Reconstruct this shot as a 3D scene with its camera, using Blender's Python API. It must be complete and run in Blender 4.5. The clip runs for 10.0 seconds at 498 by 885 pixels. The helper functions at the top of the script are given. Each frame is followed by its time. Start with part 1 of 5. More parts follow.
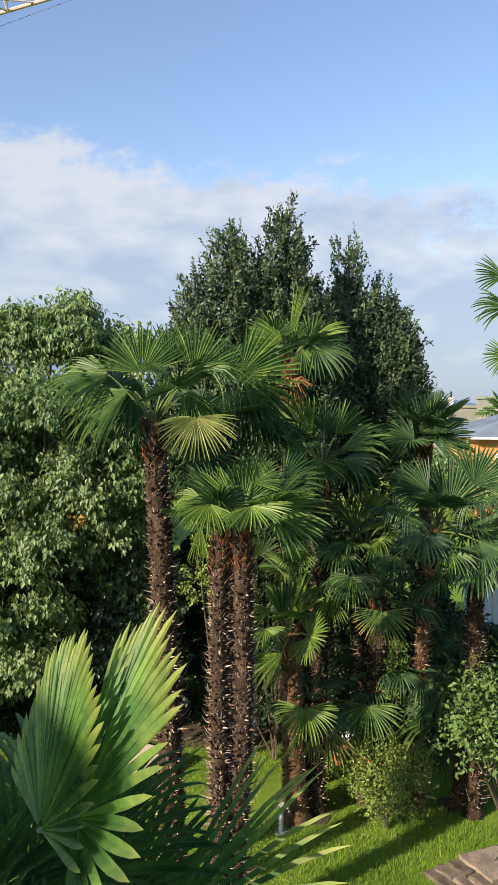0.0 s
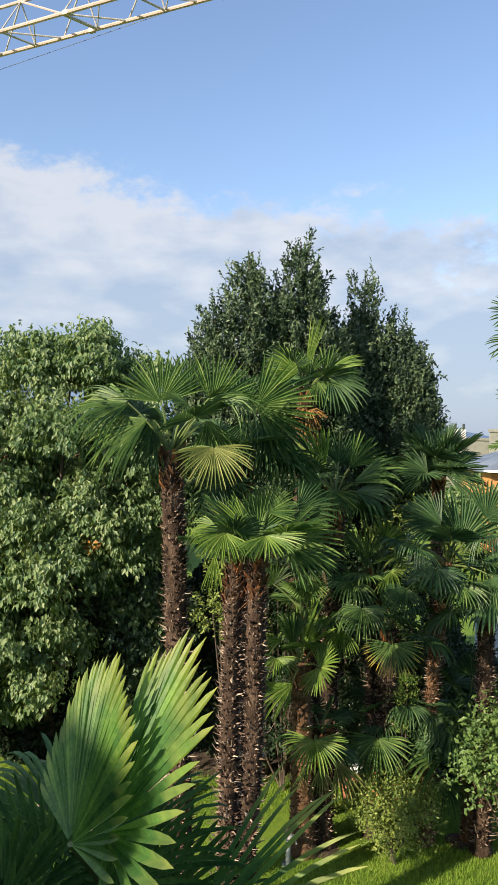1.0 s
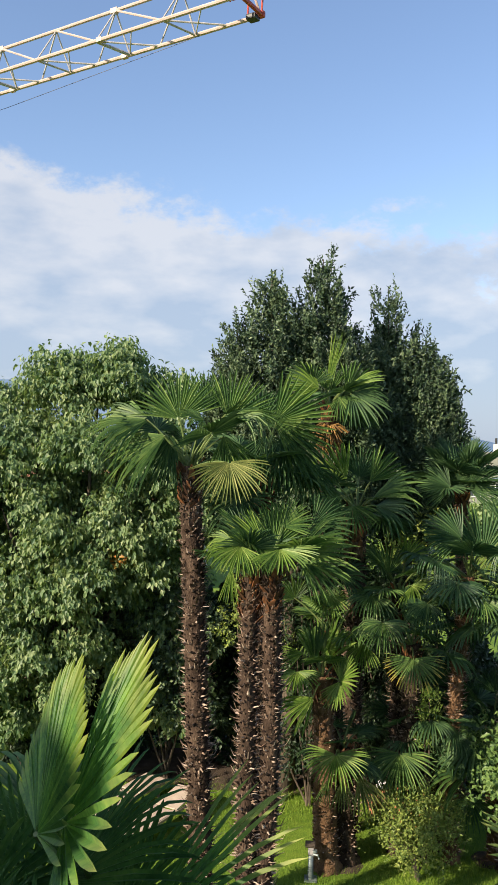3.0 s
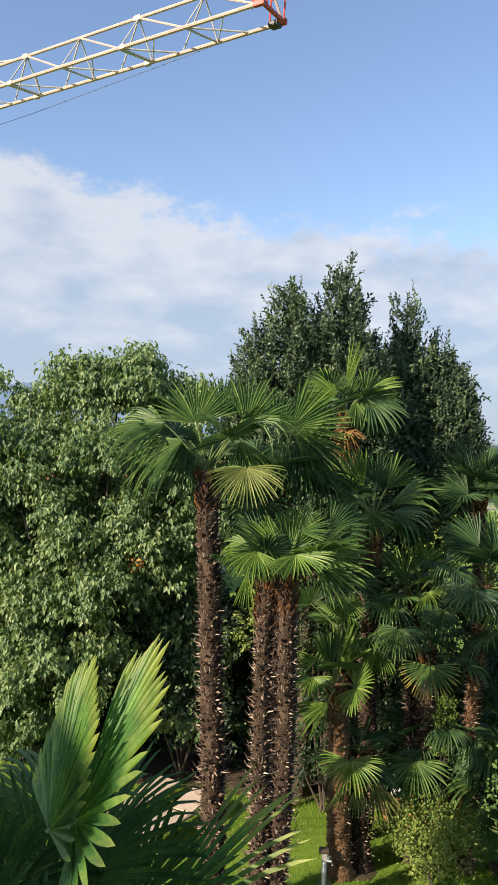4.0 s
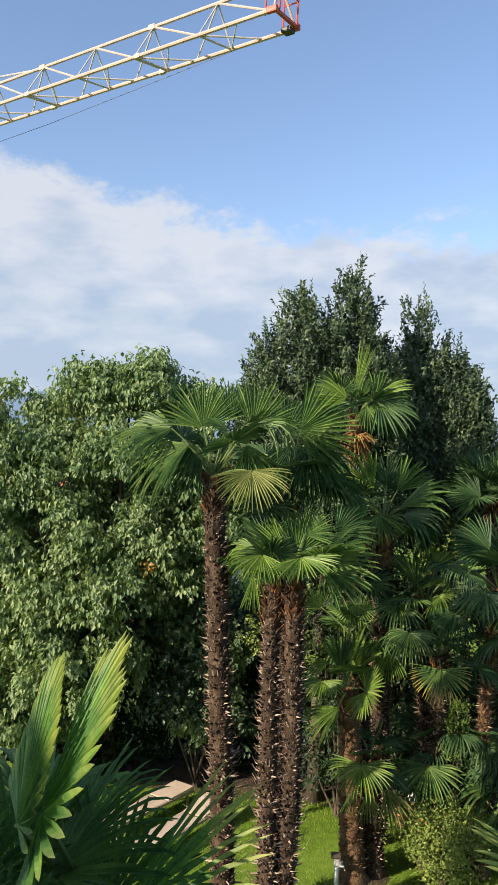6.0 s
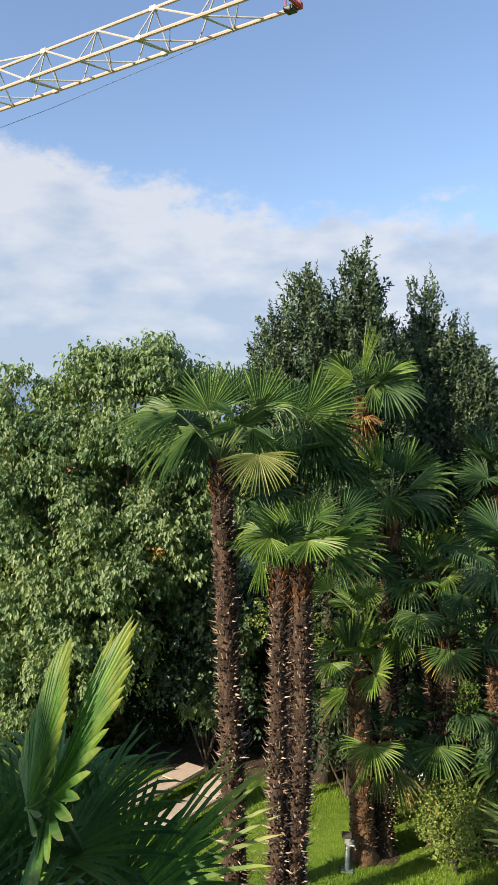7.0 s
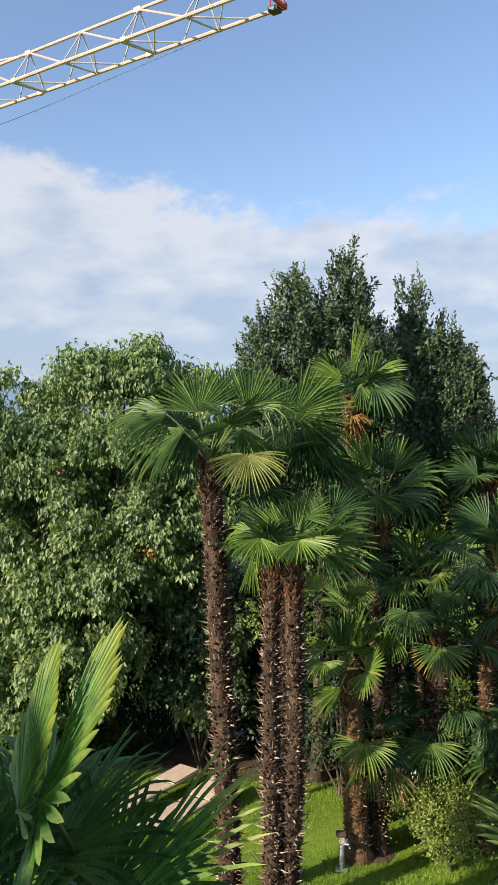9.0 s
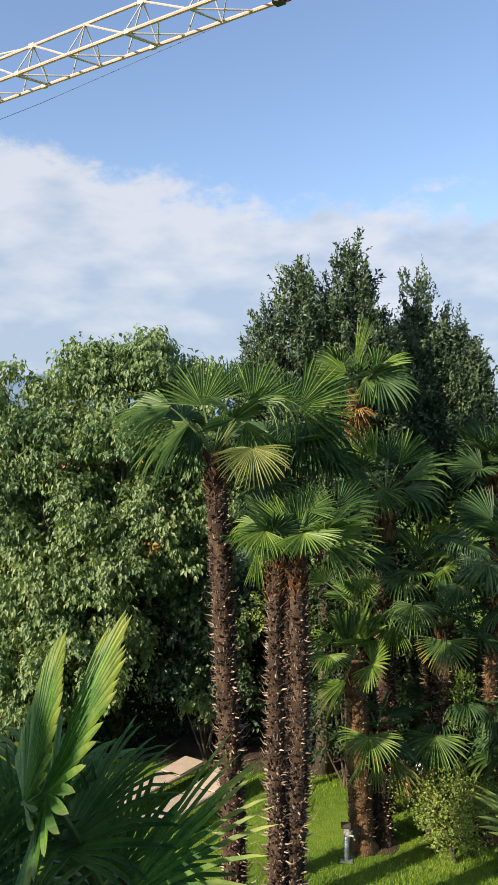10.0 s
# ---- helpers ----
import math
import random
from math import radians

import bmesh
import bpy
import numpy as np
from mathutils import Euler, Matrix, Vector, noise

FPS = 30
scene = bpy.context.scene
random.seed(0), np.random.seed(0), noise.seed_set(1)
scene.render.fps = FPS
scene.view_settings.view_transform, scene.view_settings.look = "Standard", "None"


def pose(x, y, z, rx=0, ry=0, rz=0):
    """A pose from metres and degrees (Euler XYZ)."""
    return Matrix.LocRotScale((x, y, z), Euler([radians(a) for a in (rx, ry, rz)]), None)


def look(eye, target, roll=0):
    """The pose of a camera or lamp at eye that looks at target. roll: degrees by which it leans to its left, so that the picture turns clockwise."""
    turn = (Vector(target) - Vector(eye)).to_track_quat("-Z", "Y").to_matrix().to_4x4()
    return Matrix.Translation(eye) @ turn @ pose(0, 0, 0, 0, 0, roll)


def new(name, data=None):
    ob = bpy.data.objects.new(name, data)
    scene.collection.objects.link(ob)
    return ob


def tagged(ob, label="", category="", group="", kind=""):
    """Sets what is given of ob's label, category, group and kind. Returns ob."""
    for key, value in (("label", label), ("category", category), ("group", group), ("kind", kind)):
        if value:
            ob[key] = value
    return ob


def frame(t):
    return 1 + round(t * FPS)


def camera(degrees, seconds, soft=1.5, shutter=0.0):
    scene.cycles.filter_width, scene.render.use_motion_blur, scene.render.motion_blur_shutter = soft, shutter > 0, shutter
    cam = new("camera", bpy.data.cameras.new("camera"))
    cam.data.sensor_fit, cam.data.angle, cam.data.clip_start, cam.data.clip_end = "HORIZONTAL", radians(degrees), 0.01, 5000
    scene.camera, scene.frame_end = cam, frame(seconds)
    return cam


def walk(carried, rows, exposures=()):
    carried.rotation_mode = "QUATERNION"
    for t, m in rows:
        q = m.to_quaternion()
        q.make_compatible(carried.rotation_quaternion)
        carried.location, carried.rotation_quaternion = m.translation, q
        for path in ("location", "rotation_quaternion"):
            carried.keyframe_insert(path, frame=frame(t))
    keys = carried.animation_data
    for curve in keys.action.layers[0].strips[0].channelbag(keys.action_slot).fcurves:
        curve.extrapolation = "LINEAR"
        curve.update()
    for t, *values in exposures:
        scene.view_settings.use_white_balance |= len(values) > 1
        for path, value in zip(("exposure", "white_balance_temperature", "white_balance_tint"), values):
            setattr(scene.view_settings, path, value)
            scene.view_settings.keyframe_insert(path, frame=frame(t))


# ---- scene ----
cam = camera(33.9, 10.0, soft=1.4)
PATH = [
    (0, (0.345, -0.588, 5.517), (0.282, 1.409, 5.426), 0.3),
    (0.5, (0.332, -0.648, 5.528), (0.246, 1.35, 5.47), 0.6),
    (1, (0.3, -0.73, 5.549), (0.208, 1.268, 5.525), 1.5),
    (1.5, (0.341, -0.775, 5.552), (0.261, 1.223, 5.551), 1.9),
    (2, (0.439, -0.766, 5.549), (0.337, 1.232, 5.558), 2.0),
    (2.5, (0.543, -0.806, 5.544), (0.388, 1.188, 5.556), 1.5),
    (4, (0.596, -0.89, 5.55), (0.358, 1.095, 5.574), 1.7),
    (4.5, (0.694, -0.899, 5.548), (0.425, 1.082, 5.599), 2.2),
    (5, (0.75, -0.91, 5.54), (0.47, 1.07, 5.585), 2.0),
    (6.5, (0.787, -0.874, 5.528), (0.484, 1.103, 5.55), 0.9),
    (7, (0.793, -0.873, 5.528), (0.481, 1.103, 5.525), 0.6),
    (7.5, (0.799, -0.876, 5.528), (0.489, 1.099, 5.516), 0.4),
    (8, (0.79, -0.861, 5.521), (0.475, 1.114, 5.508), 0.1),
    (8.5, (0.795, -0.864, 5.522), (0.485, 1.112, 5.513), 0.1),
    (9, (0.8, -0.87, 5.521), (0.512, 1.11, 5.52), -0.1),
    (9.5, (0.801, -0.869, 5.523), (0.525, 1.112, 5.517), -0.2),
    (10, (0.808, -0.878, 5.526), (0.508, 1.099, 5.508), -0.2),
]
walk(cam, [(t, look(eye, to, roll)) for t, eye, to, roll in PATH])

# ---- world and sun ----
SUN_FROM = Vector((-0.74, -0.67, 0.0)).normalized()
SUN_ELEV = radians(25)
scene.view_settings.exposure = 0.76

world = bpy.data.worlds.new("sky")
scene.world = world
world.use_nodes = True
wn, wl = world.node_tree.nodes, world.node_tree.links
wn.clear()


def wnode(kind, **kw):
    nd = wn.new(kind)
    for k, v in kw.items():
        if k == "op":
            nd.operation = v
        else:
            nd.inputs[int(k[1:])].default_value = v
    return nd


sky = wn.new("ShaderNodeTexSky")
sky.sky_type = "NISHITA"
sky.sun_disc = False
sky.sun_elevation = SUN_ELEV
sky.sun_rotation = math.atan2(SUN_FROM.x, SUN_FROM.y)
sky.air_density, sky.dust_density, sky.ozone_density = 1.0, 1.2, 2.2
tc = wn.new("ShaderNodeTexCoord")
sep = wn.new("ShaderNodeSeparateXYZ")
wl.new(tc.outputs["Generated"], sep.inputs[0])
# cloud deck low over the horizon, its upper edge falling to the right
edge = wnode("ShaderNodeMath", op="MULTIPLY_ADD", i1=0.15, i2=-0.274)
wl.new(sep.outputs["X"], edge.inputs[0])
up = wnode("ShaderNodeMath", op="ADD")
wl.new(sep.outputs["Z"], up.inputs[0])
wl.new(edge.outputs[0], up.inputs[1])
mapn = wn.new("ShaderNodeMapping")
mapn.inputs["Scale"].default_value = (3.8, 3.8, 6.4)
mapn.inputs["Location"].default_value = (0.6, 0.0, 0.2)
wl.new(tc.outputs["Generated"], mapn.inputs[0])
cn = wn.new("ShaderNodeTexNoise")
cn.inputs["Scale"].default_value = 2.1
cn.inputs["Detail"].default_value = 9
cn.inputs["Roughness"].default_value = 0.66
wl.new(mapn.outputs[0], cn.inputs["Vector"])
dens = wnode("ShaderNodeMath", op="MULTIPLY_ADD", i1=-5.0, i2=0.0)
wl.new(up.outputs[0], dens.inputs[0])
cap = wnode("ShaderNodeMath", op="MINIMUM", i1=0.30)
wl.new(dens.outputs[0], cap.inputs[0])
cadd = wn.new("ShaderNodeMath")
cadd.operation = "ADD"
wl.new(cn.outputs[0], cadd.inputs[0])
wl.new(cap.outputs[0], cadd.inputs[1])
cramp = wn.new("ShaderNodeMapRange")
cramp.interpolation_type = "SMOOTHSTEP"
cramp.inputs["From Min"].default_value = 0.47
cramp.inputs["From Max"].default_value = 0.66
cramp.inputs["To Max"].default_value = 0.86
wl.new(cadd.outputs[0], cramp.inputs["Value"])
# light and grey parts of the deck
map2 = wn.new("ShaderNodeMapping")
map2.inputs["Scale"].default_value = (3.4, 3.4, 8.0)
map2.inputs["Location"].default_value = (2.3, 0.4, 1.2)
wl.new(tc.outputs["Generated"], map2.inputs[0])
cn2 = wn.new("ShaderNodeTexNoise")
cn2.inputs["Scale"].default_value = 3.2
cn2.inputs["Detail"].default_value = 8
wl.new(map2.outputs[0], cn2.inputs["Vector"])
cc = wn.new("ShaderNodeValToRGB")
cc.color_ramp.elements[0].position, cc.color_ramp.elements[0].color = 0.38, (2.60, 3.15, 4.05, 1)
cc.color_ramp.elements[1].position, cc.color_ramp.elements[1].color = 0.68, (4.3, 4.42, 4.75, 1)
shade = wnode("ShaderNodeMath", op="MULTIPLY_ADD", i1=1.5, i2=-0.27)
wl.new(sep.outputs["Z"], shade.inputs[0])
shade2 = wnode("ShaderNodeMath", op="ADD")
wl.new(shade.outputs[0], shade2.inputs[0])
wl.new(cn2.outputs[0], shade2.inputs[1])
wl.new(shade2.outputs[0], cc.inputs[0])
mixc = wn.new("ShaderNodeMixRGB")
wl.new(cramp.outputs[0], mixc.inputs[0])
clear = wn.new("ShaderNodeMixRGB")
clear.blend_type = "MULTIPLY"
clear.inputs[0].default_value = 1.0
clear.inputs[2].default_value = (1.36, 1.30, 1.32, 1)
wl.new(sky.outputs[0], clear.inputs[1])
wl.new(clear.outputs[0], mixc.inputs[1])
wl.new(cc.outputs[0], mixc.inputs[2])
bg = wn.new("ShaderNodeBackground")
bg.inputs["Strength"].default_value = 0.105
wl.new(mixc.outputs[0], bg.inputs[0])
wo = wn.new("ShaderNodeOutputWorld")
wl.new(bg.outputs[0], wo.inputs[0])

sun_data = bpy.data.lights.new("sun", "SUN")
sun_data.energy, sun_data.angle, sun_data.color = 5.0, radians(0.6), (1.0, 0.86, 0.66)
sun = new("sun", sun_data)
sun.matrix_world = look((SUN_FROM * math.cos(SUN_ELEV) + Vector((0, 0, math.sin(SUN_ELEV)))) * 60, (0, 0, 0))


# ---- materials ----
def mat(name, stops, scale=6.0, rough=0.6, bump=0.0, bump_scale=60.0, stretch=(1, 1, 1), metal=0.0,
        translucent=0.0, island=0.0, objrand=0.0, tint=None, spec=0.4, fine=0.35):
    """stops: colours from dark to light, mixed by two sizes of noise; island, objrand: how far single pieces vary."""
    m = bpy.data.materials.new(name)
    m.use_nodes = True
    nt = m.node_tree
    N, L = nt.nodes, nt.links
    N.clear()
    out = N.new("ShaderNodeOutputMaterial")
    b = N.new("ShaderNodeBsdfPrincipled")
    b.inputs["Roughness"].default_value, b.inputs["Metallic"].default_value = rough, metal
    b.inputs["Specular IOR Level"].default_value = spec
    co = N.new("ShaderNodeTexCoord")
    mp = N.new("ShaderNodeMapping")
    mp.inputs["Scale"].default_value = stretch
    L.new(co.outputs["Object"], mp.inputs[0])
    n1, n2 = N.new("ShaderNodeTexNoise"), N.new("ShaderNodeTexNoise")
    n1.inputs["Scale"].default_value, n1.inputs["Detail"].default_value = scale, 5
    n2.inputs["Scale"].default_value, n2.inputs["Detail"].default_value = scale * 9, 4
    for n in (n1, n2):
        L.new(mp.outputs[0], n.inputs["Vector"])
    mx = N.new("ShaderNodeMath")
    mx.operation = "MULTIPLY_ADD"
    mx.inputs[1].default_value = fine
    L.new(n2.outputs[0], mx.inputs[0])
    sc = N.new("ShaderNodeMath")
    sc.operation = "MULTIPLY"
    sc.inputs[1].default_value = 1 - fine
    L.new(n1.outputs[0], sc.inputs[0])
    L.new(sc.outputs[0], mx.inputs[2])
    val = mx.outputs[0]
    if island or objrand:
        src = N.new("ShaderNodeNewGeometry").outputs["Random Per Island"] if island else N.new("ShaderNodeObjectInfo").outputs["Random"]
        ma = N.new("ShaderNodeMath")
        ma.operation = "MULTIPLY_ADD"
        ma.inputs[1].default_value = island or objrand
        L.new(src, ma.inputs[0])
        off = N.new("ShaderNodeMath")
        off.operation = "SUBTRACT"
        off.inputs[1].default_value = (island or objrand) / 2
        L.new(val, off.inputs[0])
        L.new(off.outputs[0], ma.inputs[2])
        val = ma.outputs[0]
    ramp = N.new("ShaderNodeValToRGB")
    el = ramp.color_ramp.elements
    lo, hi = 0.28, 0.72
    for i, c in enumerate(stops):
        p = lo + (hi - lo) * i / max(1, len(stops) - 1)
        e = el[i] if i < 2 else el.new(p)
        e.position, e.color = p, (*c, 1)
    L.new(val, ramp.inputs[0])
    L.new(ramp.outputs[0], b.inputs["Base Color"])
    if bump:
        n3 = N.new("ShaderNodeTexNoise")
        n3.inputs["Scale"].default_value, n3.inputs["Detail"].default_value = bump_scale, 5
        L.new(mp.outputs[0], n3.inputs["Vector"])
        bp = N.new("ShaderNodeBump")
        bp.inputs["Strength"].default_value, bp.inputs["Distance"].default_value = 1.0, bump
        L.new(n3.outputs[0], bp.inputs["Height"])
        L.new(bp.outputs[0], b.inputs["Normal"])
    if translucent:
        tr = N.new("ShaderNodeBsdfTranslucent")
        tm = N.new("ShaderNodeMixRGB")
        tm.blend_type = "MULTIPLY"
        tm.inputs[0].default_value = 1.0
        tm.inputs[2].default_value = (*(tint or (1.5, 1.5, 0.85)), 1)
        L.new(ramp.outputs[0], tm.inputs[1])
        L.new(tm.outputs[0], tr.inputs[0])
        ms = N.new("ShaderNodeMixShader")
        ms.inputs[0].default_value = translucent
        L.new(b.outputs[0], ms.inputs[1])
        L.new(tr.outputs[0], ms.inputs[2])
        L.new(ms.outputs[0], out.inputs[0])
    else:
        L.new(b.outputs[0], out.inputs[0])
    return m


M_FAN = mat("palm_leaf", [(0.036, 0.084, 0.024), (0.092, 0.168, 0.040), (0.215, 0.295, 0.085)], 5, 0.50, translucent=0.26, island=0.36, spec=0.36)
M_FAN_YOUNG = mat("young_palm_leaf", [(0.080, 0.155, 0.028), (0.160, 0.255, 0.044), (0.320, 0.400, 0.110)], 5, 0.50, translucent=0.32, island=0.36, spec=0.36)
# Darker leaf for whole dark palms and for many rear and hanging fronds.
M_FAN_DARK = mat("dark_palm_leaf", [(0.022, 0.056, 0.022), (0.050, 0.105, 0.036), (0.105, 0.175, 0.060)], 5, 0.60, translucent=0.18, island=0.34, spec=0.3)
M_FAN_FAR = mat("blue_green_palm_leaf", [(0.024, 0.064, 0.025), (0.053, 0.114, 0.041), (0.118, 0.190, 0.068)], 5, 0.45, translucent=0.20, island=0.34, spec=0.42)
M_FAN_DEAD = mat("dry_palm_leaf", [(0.09, 0.055, 0.028), (0.18, 0.115, 0.055), (0.28, 0.19, 0.10)], 9, 0.8, translucent=0.1, island=0.3)
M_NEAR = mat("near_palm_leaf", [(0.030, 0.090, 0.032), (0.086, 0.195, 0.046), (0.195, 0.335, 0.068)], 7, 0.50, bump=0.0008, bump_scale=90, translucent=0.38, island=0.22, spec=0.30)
# Darker copy of the near leaf: shade low in the palm, put into colour.
M_NEAR_SHADED = mat("shaded_near_palm_leaf", [(0.034, 0.088, 0.030), (0.072, 0.155, 0.048), (0.130, 0.230, 0.064)], 7, 0.5, translucent=0.26, island=0.25, spec=0.3)
M_STALK = mat("palm_stalk", [(0.06, 0.11, 0.03), (0.12, 0.17, 0.05), (0.18, 0.20, 0.07)], 12, 0.5)
M_TRUNK = mat("fibrous_trunk", [(0.018, 0.012, 0.009), (0.056, 0.037, 0.026), (0.160, 0.108, 0.074)], 9, 0.95, bump=0.02, bump_scale=55, stretch=(1, 1, 0.45), spec=0.15)
M_TRUNK_RED = mat("reddish_fibrous_trunk", [(0.050, 0.028, 0.015), (0.150, 0.086, 0.046), (0.330, 0.205, 0.115)], 9, 0.95, bump=0.02, bump_scale=55, stretch=(1, 1, 0.45), spec=0.15)
M_STUB = mat("leaf_base", [(0.10, 0.062, 0.042), (0.24, 0.165, 0.115), (0.50, 0.39, 0.30)], 14, 0.9, island=0.45, spec=0.2)
M_SCALE = mat("old_leaf_scale", [(0.017, 0.011, 0.008), (0.066, 0.044, 0.031), (0.250, 0.180, 0.130)], 14, 0.95, island=0.5, spec=0.15)
M_SHEATH = mat("fibre_sheath", [(0.045, 0.024, 0.014), (0.11, 0.055, 0.028), (0.36, 0.14, 0.05)], 14, 0.9, island=0.4, spec=0.2)
M_FRUIT = mat("orange_fruit_stalk", [(0.08, 0.042, 0.014), (0.17, 0.090, 0.024), (0.30, 0.165, 0.040)], 14, 0.8, island=0.5)
M_TREE = mat("tree_leaf", [(0.074, 0.138, 0.056), (0.155, 0.232, 0.092), (0.290, 0.358, 0.160)], 1.2, 0.48, translucent=0.32, island=0.40, spec=0.42)
M_TREE_RED = mat("autumn_leaf", [(0.20, 0.12, 0.03), (0.38, 0.16, 0.04), (0.50, 0.30, 0.06)], 5, 0.5, translucent=0.2, island=0.5)
M_BAY = mat("evergreen_leaf", [(0.022, 0.044, 0.024), (0.055, 0.094, 0.044), (0.140, 0.190, 0.092)], 1.2, 0.45, translucent=0.08, island=0.50, spec=0.32)
# Hedge green taken down to near black: deep shade put into the colour.
M_HEDGE = mat("shade_dark_hedge_leaf", [(0.010, 0.025, 0.010), (0.022, 0.046, 0.016), (0.045, 0.078, 0.027)], 1.5, 0.5, translucent=0.15, island=0.34)
M_AZALEA = mat("azalea_leaf", [(0.095, 0.150, 0.032), (0.190, 0.255, 0.052), (0.320, 0.370, 0.090)], 3, 0.5, translucent=0.20, island=0.4)
M_FLOWER = mat("faded_blossom", [(0.30, 0.08, 0.03), (0.42, 0.16, 0.06), (0.50, 0.26, 0.10)], 5, 0.7, island=0.5)
M_SHRUB = mat("shrub_leaf", [(0.065, 0.125, 0.034), (0.120, 0.200, 0.052), (0.200, 0.285, 0.085)], 3, 0.42, translucent=0.25, island=0.34)
M_BARK = mat("bark", [(0.040, 0.030, 0.022), (0.090, 0.068, 0.050), (0.16, 0.125, 0.095)], 7, 0.9, bump=0.012, bump_scale=40, stretch=(1, 1, 0.3))
M_LAWN = mat("lawn", [(0.080, 0.155, 0.017), (0.145, 0.235, 0.026), (0.215, 0.305, 0.042)], 0.9, 0.8, bump=0.02, bump_scale=45, fine=0.5, spec=0.2)
M_GRASS = mat("grass_blade", [(0.095, 0.180, 0.018), (0.172, 0.275, 0.030), (0.265, 0.355, 0.055)], 0.9, 0.6, translucent=0.25, island=0.4, spec=0.3)
M_EARTH = mat("bare_earth", [(0.035, 0.024, 0.016), (0.070, 0.048, 0.032), (0.115, 0.085, 0.06)], 6, 0.95, bump=0.02, bump_scale=40)
M_STONE = mat("weathered_stone", [(0.075, 0.056, 0.042), (0.165, 0.128, 0.096), (0.330, 0.265, 0.200)], 6, 0.9, bump=0.012, bump_scale=35, objrand=0.25)
M_WOOD = mat("pale_lounger_wood", [(0.24, 0.18, 0.13), (0.34, 0.27, 0.20), (0.44, 0.36, 0.28)], 5, 0.7, stretch=(1, 8, 1), objrand=0.2)
M_CANVAS = mat("beige_canvas", [(0.40, 0.31, 0.24), (0.50, 0.40, 0.32), (0.58, 0.48, 0.40)], 6, 0.8, bump=0.001, bump_scale=160)
M_METAL = mat("grey_metal", [(0.13, 0.16, 0.16), (0.20, 0.24, 0.24), (0.28, 0.32, 0.32)], 9, 0.5, metal=0.3)
M_WHITE = mat("white_paint", [(0.62, 0.63, 0.64), (0.74, 0.75, 0.75), (0.82, 0.82, 0.82)], 4, 0.5)
M_BLACK = mat("dark_plastic", [(0.012, 0.014, 0.016), (0.022, 0.024, 0.026), (0.04, 0.04, 0.045)], 9, 0.45)
M_CRANE = mat("cream_crane_paint", [(0.400, 0.300, 0.255), (0.490, 0.380, 0.330), (0.570, 0.460, 0.410)], 3, 0.45)
M_CRANE_GREY = mat("galvanised_brace", [(0.36, 0.33, 0.33), (0.46, 0.43, 0.42), (0.55, 0.52, 0.51)], 4, 0.5)
M_RED = mat("red_paint", [(0.34, 0.045, 0.03), (0.46, 0.07, 0.045), (0.55, 0.11, 0.07)], 4, 0.5)
M_TERRA = mat("terracotta", [(0.32, 0.12, 0.06), (0.45, 0.19, 0.10), (0.55, 0.27, 0.16)], 6, 0.85, bump=0.004)
M_BOWL = mat("dark_green_plastic", [(0.012, 0.040, 0.032), (0.020, 0.060, 0.048), (0.032, 0.085, 0.068)], 6, 0.4)
M_PLASTER = mat("pale_plaster", [(0.52, 0.50, 0.47), (0.63, 0.61, 0.57), (0.70, 0.68, 0.64)], 1.5, 0.85, bump=0.003)
M_OCHRE = mat("orange_timber", [(0.42, 0.17, 0.05), (0.56, 0.25, 0.08), (0.66, 0.34, 0.13)], 2, 0.7, stretch=(1, 1, 6))
M_ROOF = mat("blue_grey_roof", [(0.13, 0.155, 0.19), (0.18, 0.21, 0.25), (0.24, 0.27, 0.31)], 1.5, 0.45)
M_CONCRETE = mat("concrete", [(0.17, 0.175, 0.15), (0.23, 0.235, 0.20), (0.29, 0.29, 0.25)], 1.2, 0.85)
M_GLASS = mat("window_glass", [(0.03, 0.04, 0.05), (0.05, 0.06, 0.07), (0.07, 0.08, 0.09)], 1, 0.08, spec=0.6)
M_FENCE = mat("pale_blue_panel", [(0.42, 0.47, 0.52), (0.52, 0.57, 0.62), (0.60, 0.64, 0.68)], 2, 0.5)
# Blue of the distant haze is painted into the hillside colour.
M_HILL = mat("haze_tinted_hillside", [(0.13, 0.20, 0.30), (0.17, 0.25, 0.36), (0.21, 0.29, 0.40)], 0.004, 1.0, spec=0.0)


# ---- mesh helpers ----
def mesh_ob(name, verts, faces, material, parent=None, label="", smooth=False):
    me = bpy.data.meshes.new(name)
    me.from_pydata([tuple(v) for v in verts], [], faces)
    me.materials.append(material)
    if smooth:
        me.shade_smooth()
    ob = new(name, me)
    if parent:
        ob.parent = parent
    if label:
        ob["label"] = label
    return ob


def part(name, bm, material, parent=None, label=""):
    me = bpy.data.meshes.new(name)
    bm.to_mesh(me)
    bm.free()
    me.materials.append(material)
    ob = new(name, me)
    if parent:
        ob.parent = parent
    if label:
        ob["label"] = label
    return ob


def box_bm(size, at=(0, 0, 0), bevel=0.0, turn=None):
    bm = bmesh.new()
    m = Matrix.Translation(at) @ (turn or Matrix.Identity(4)) @ Matrix.Diagonal((*size, 1))
    bmesh.ops.create_cube(bm, size=1.0, matrix=m)
    if bevel:
        bmesh.ops.bevel(bm, geom=bm.edges[:], offset=bevel, segments=2, profile=0.7, affect="EDGES")
    return bm


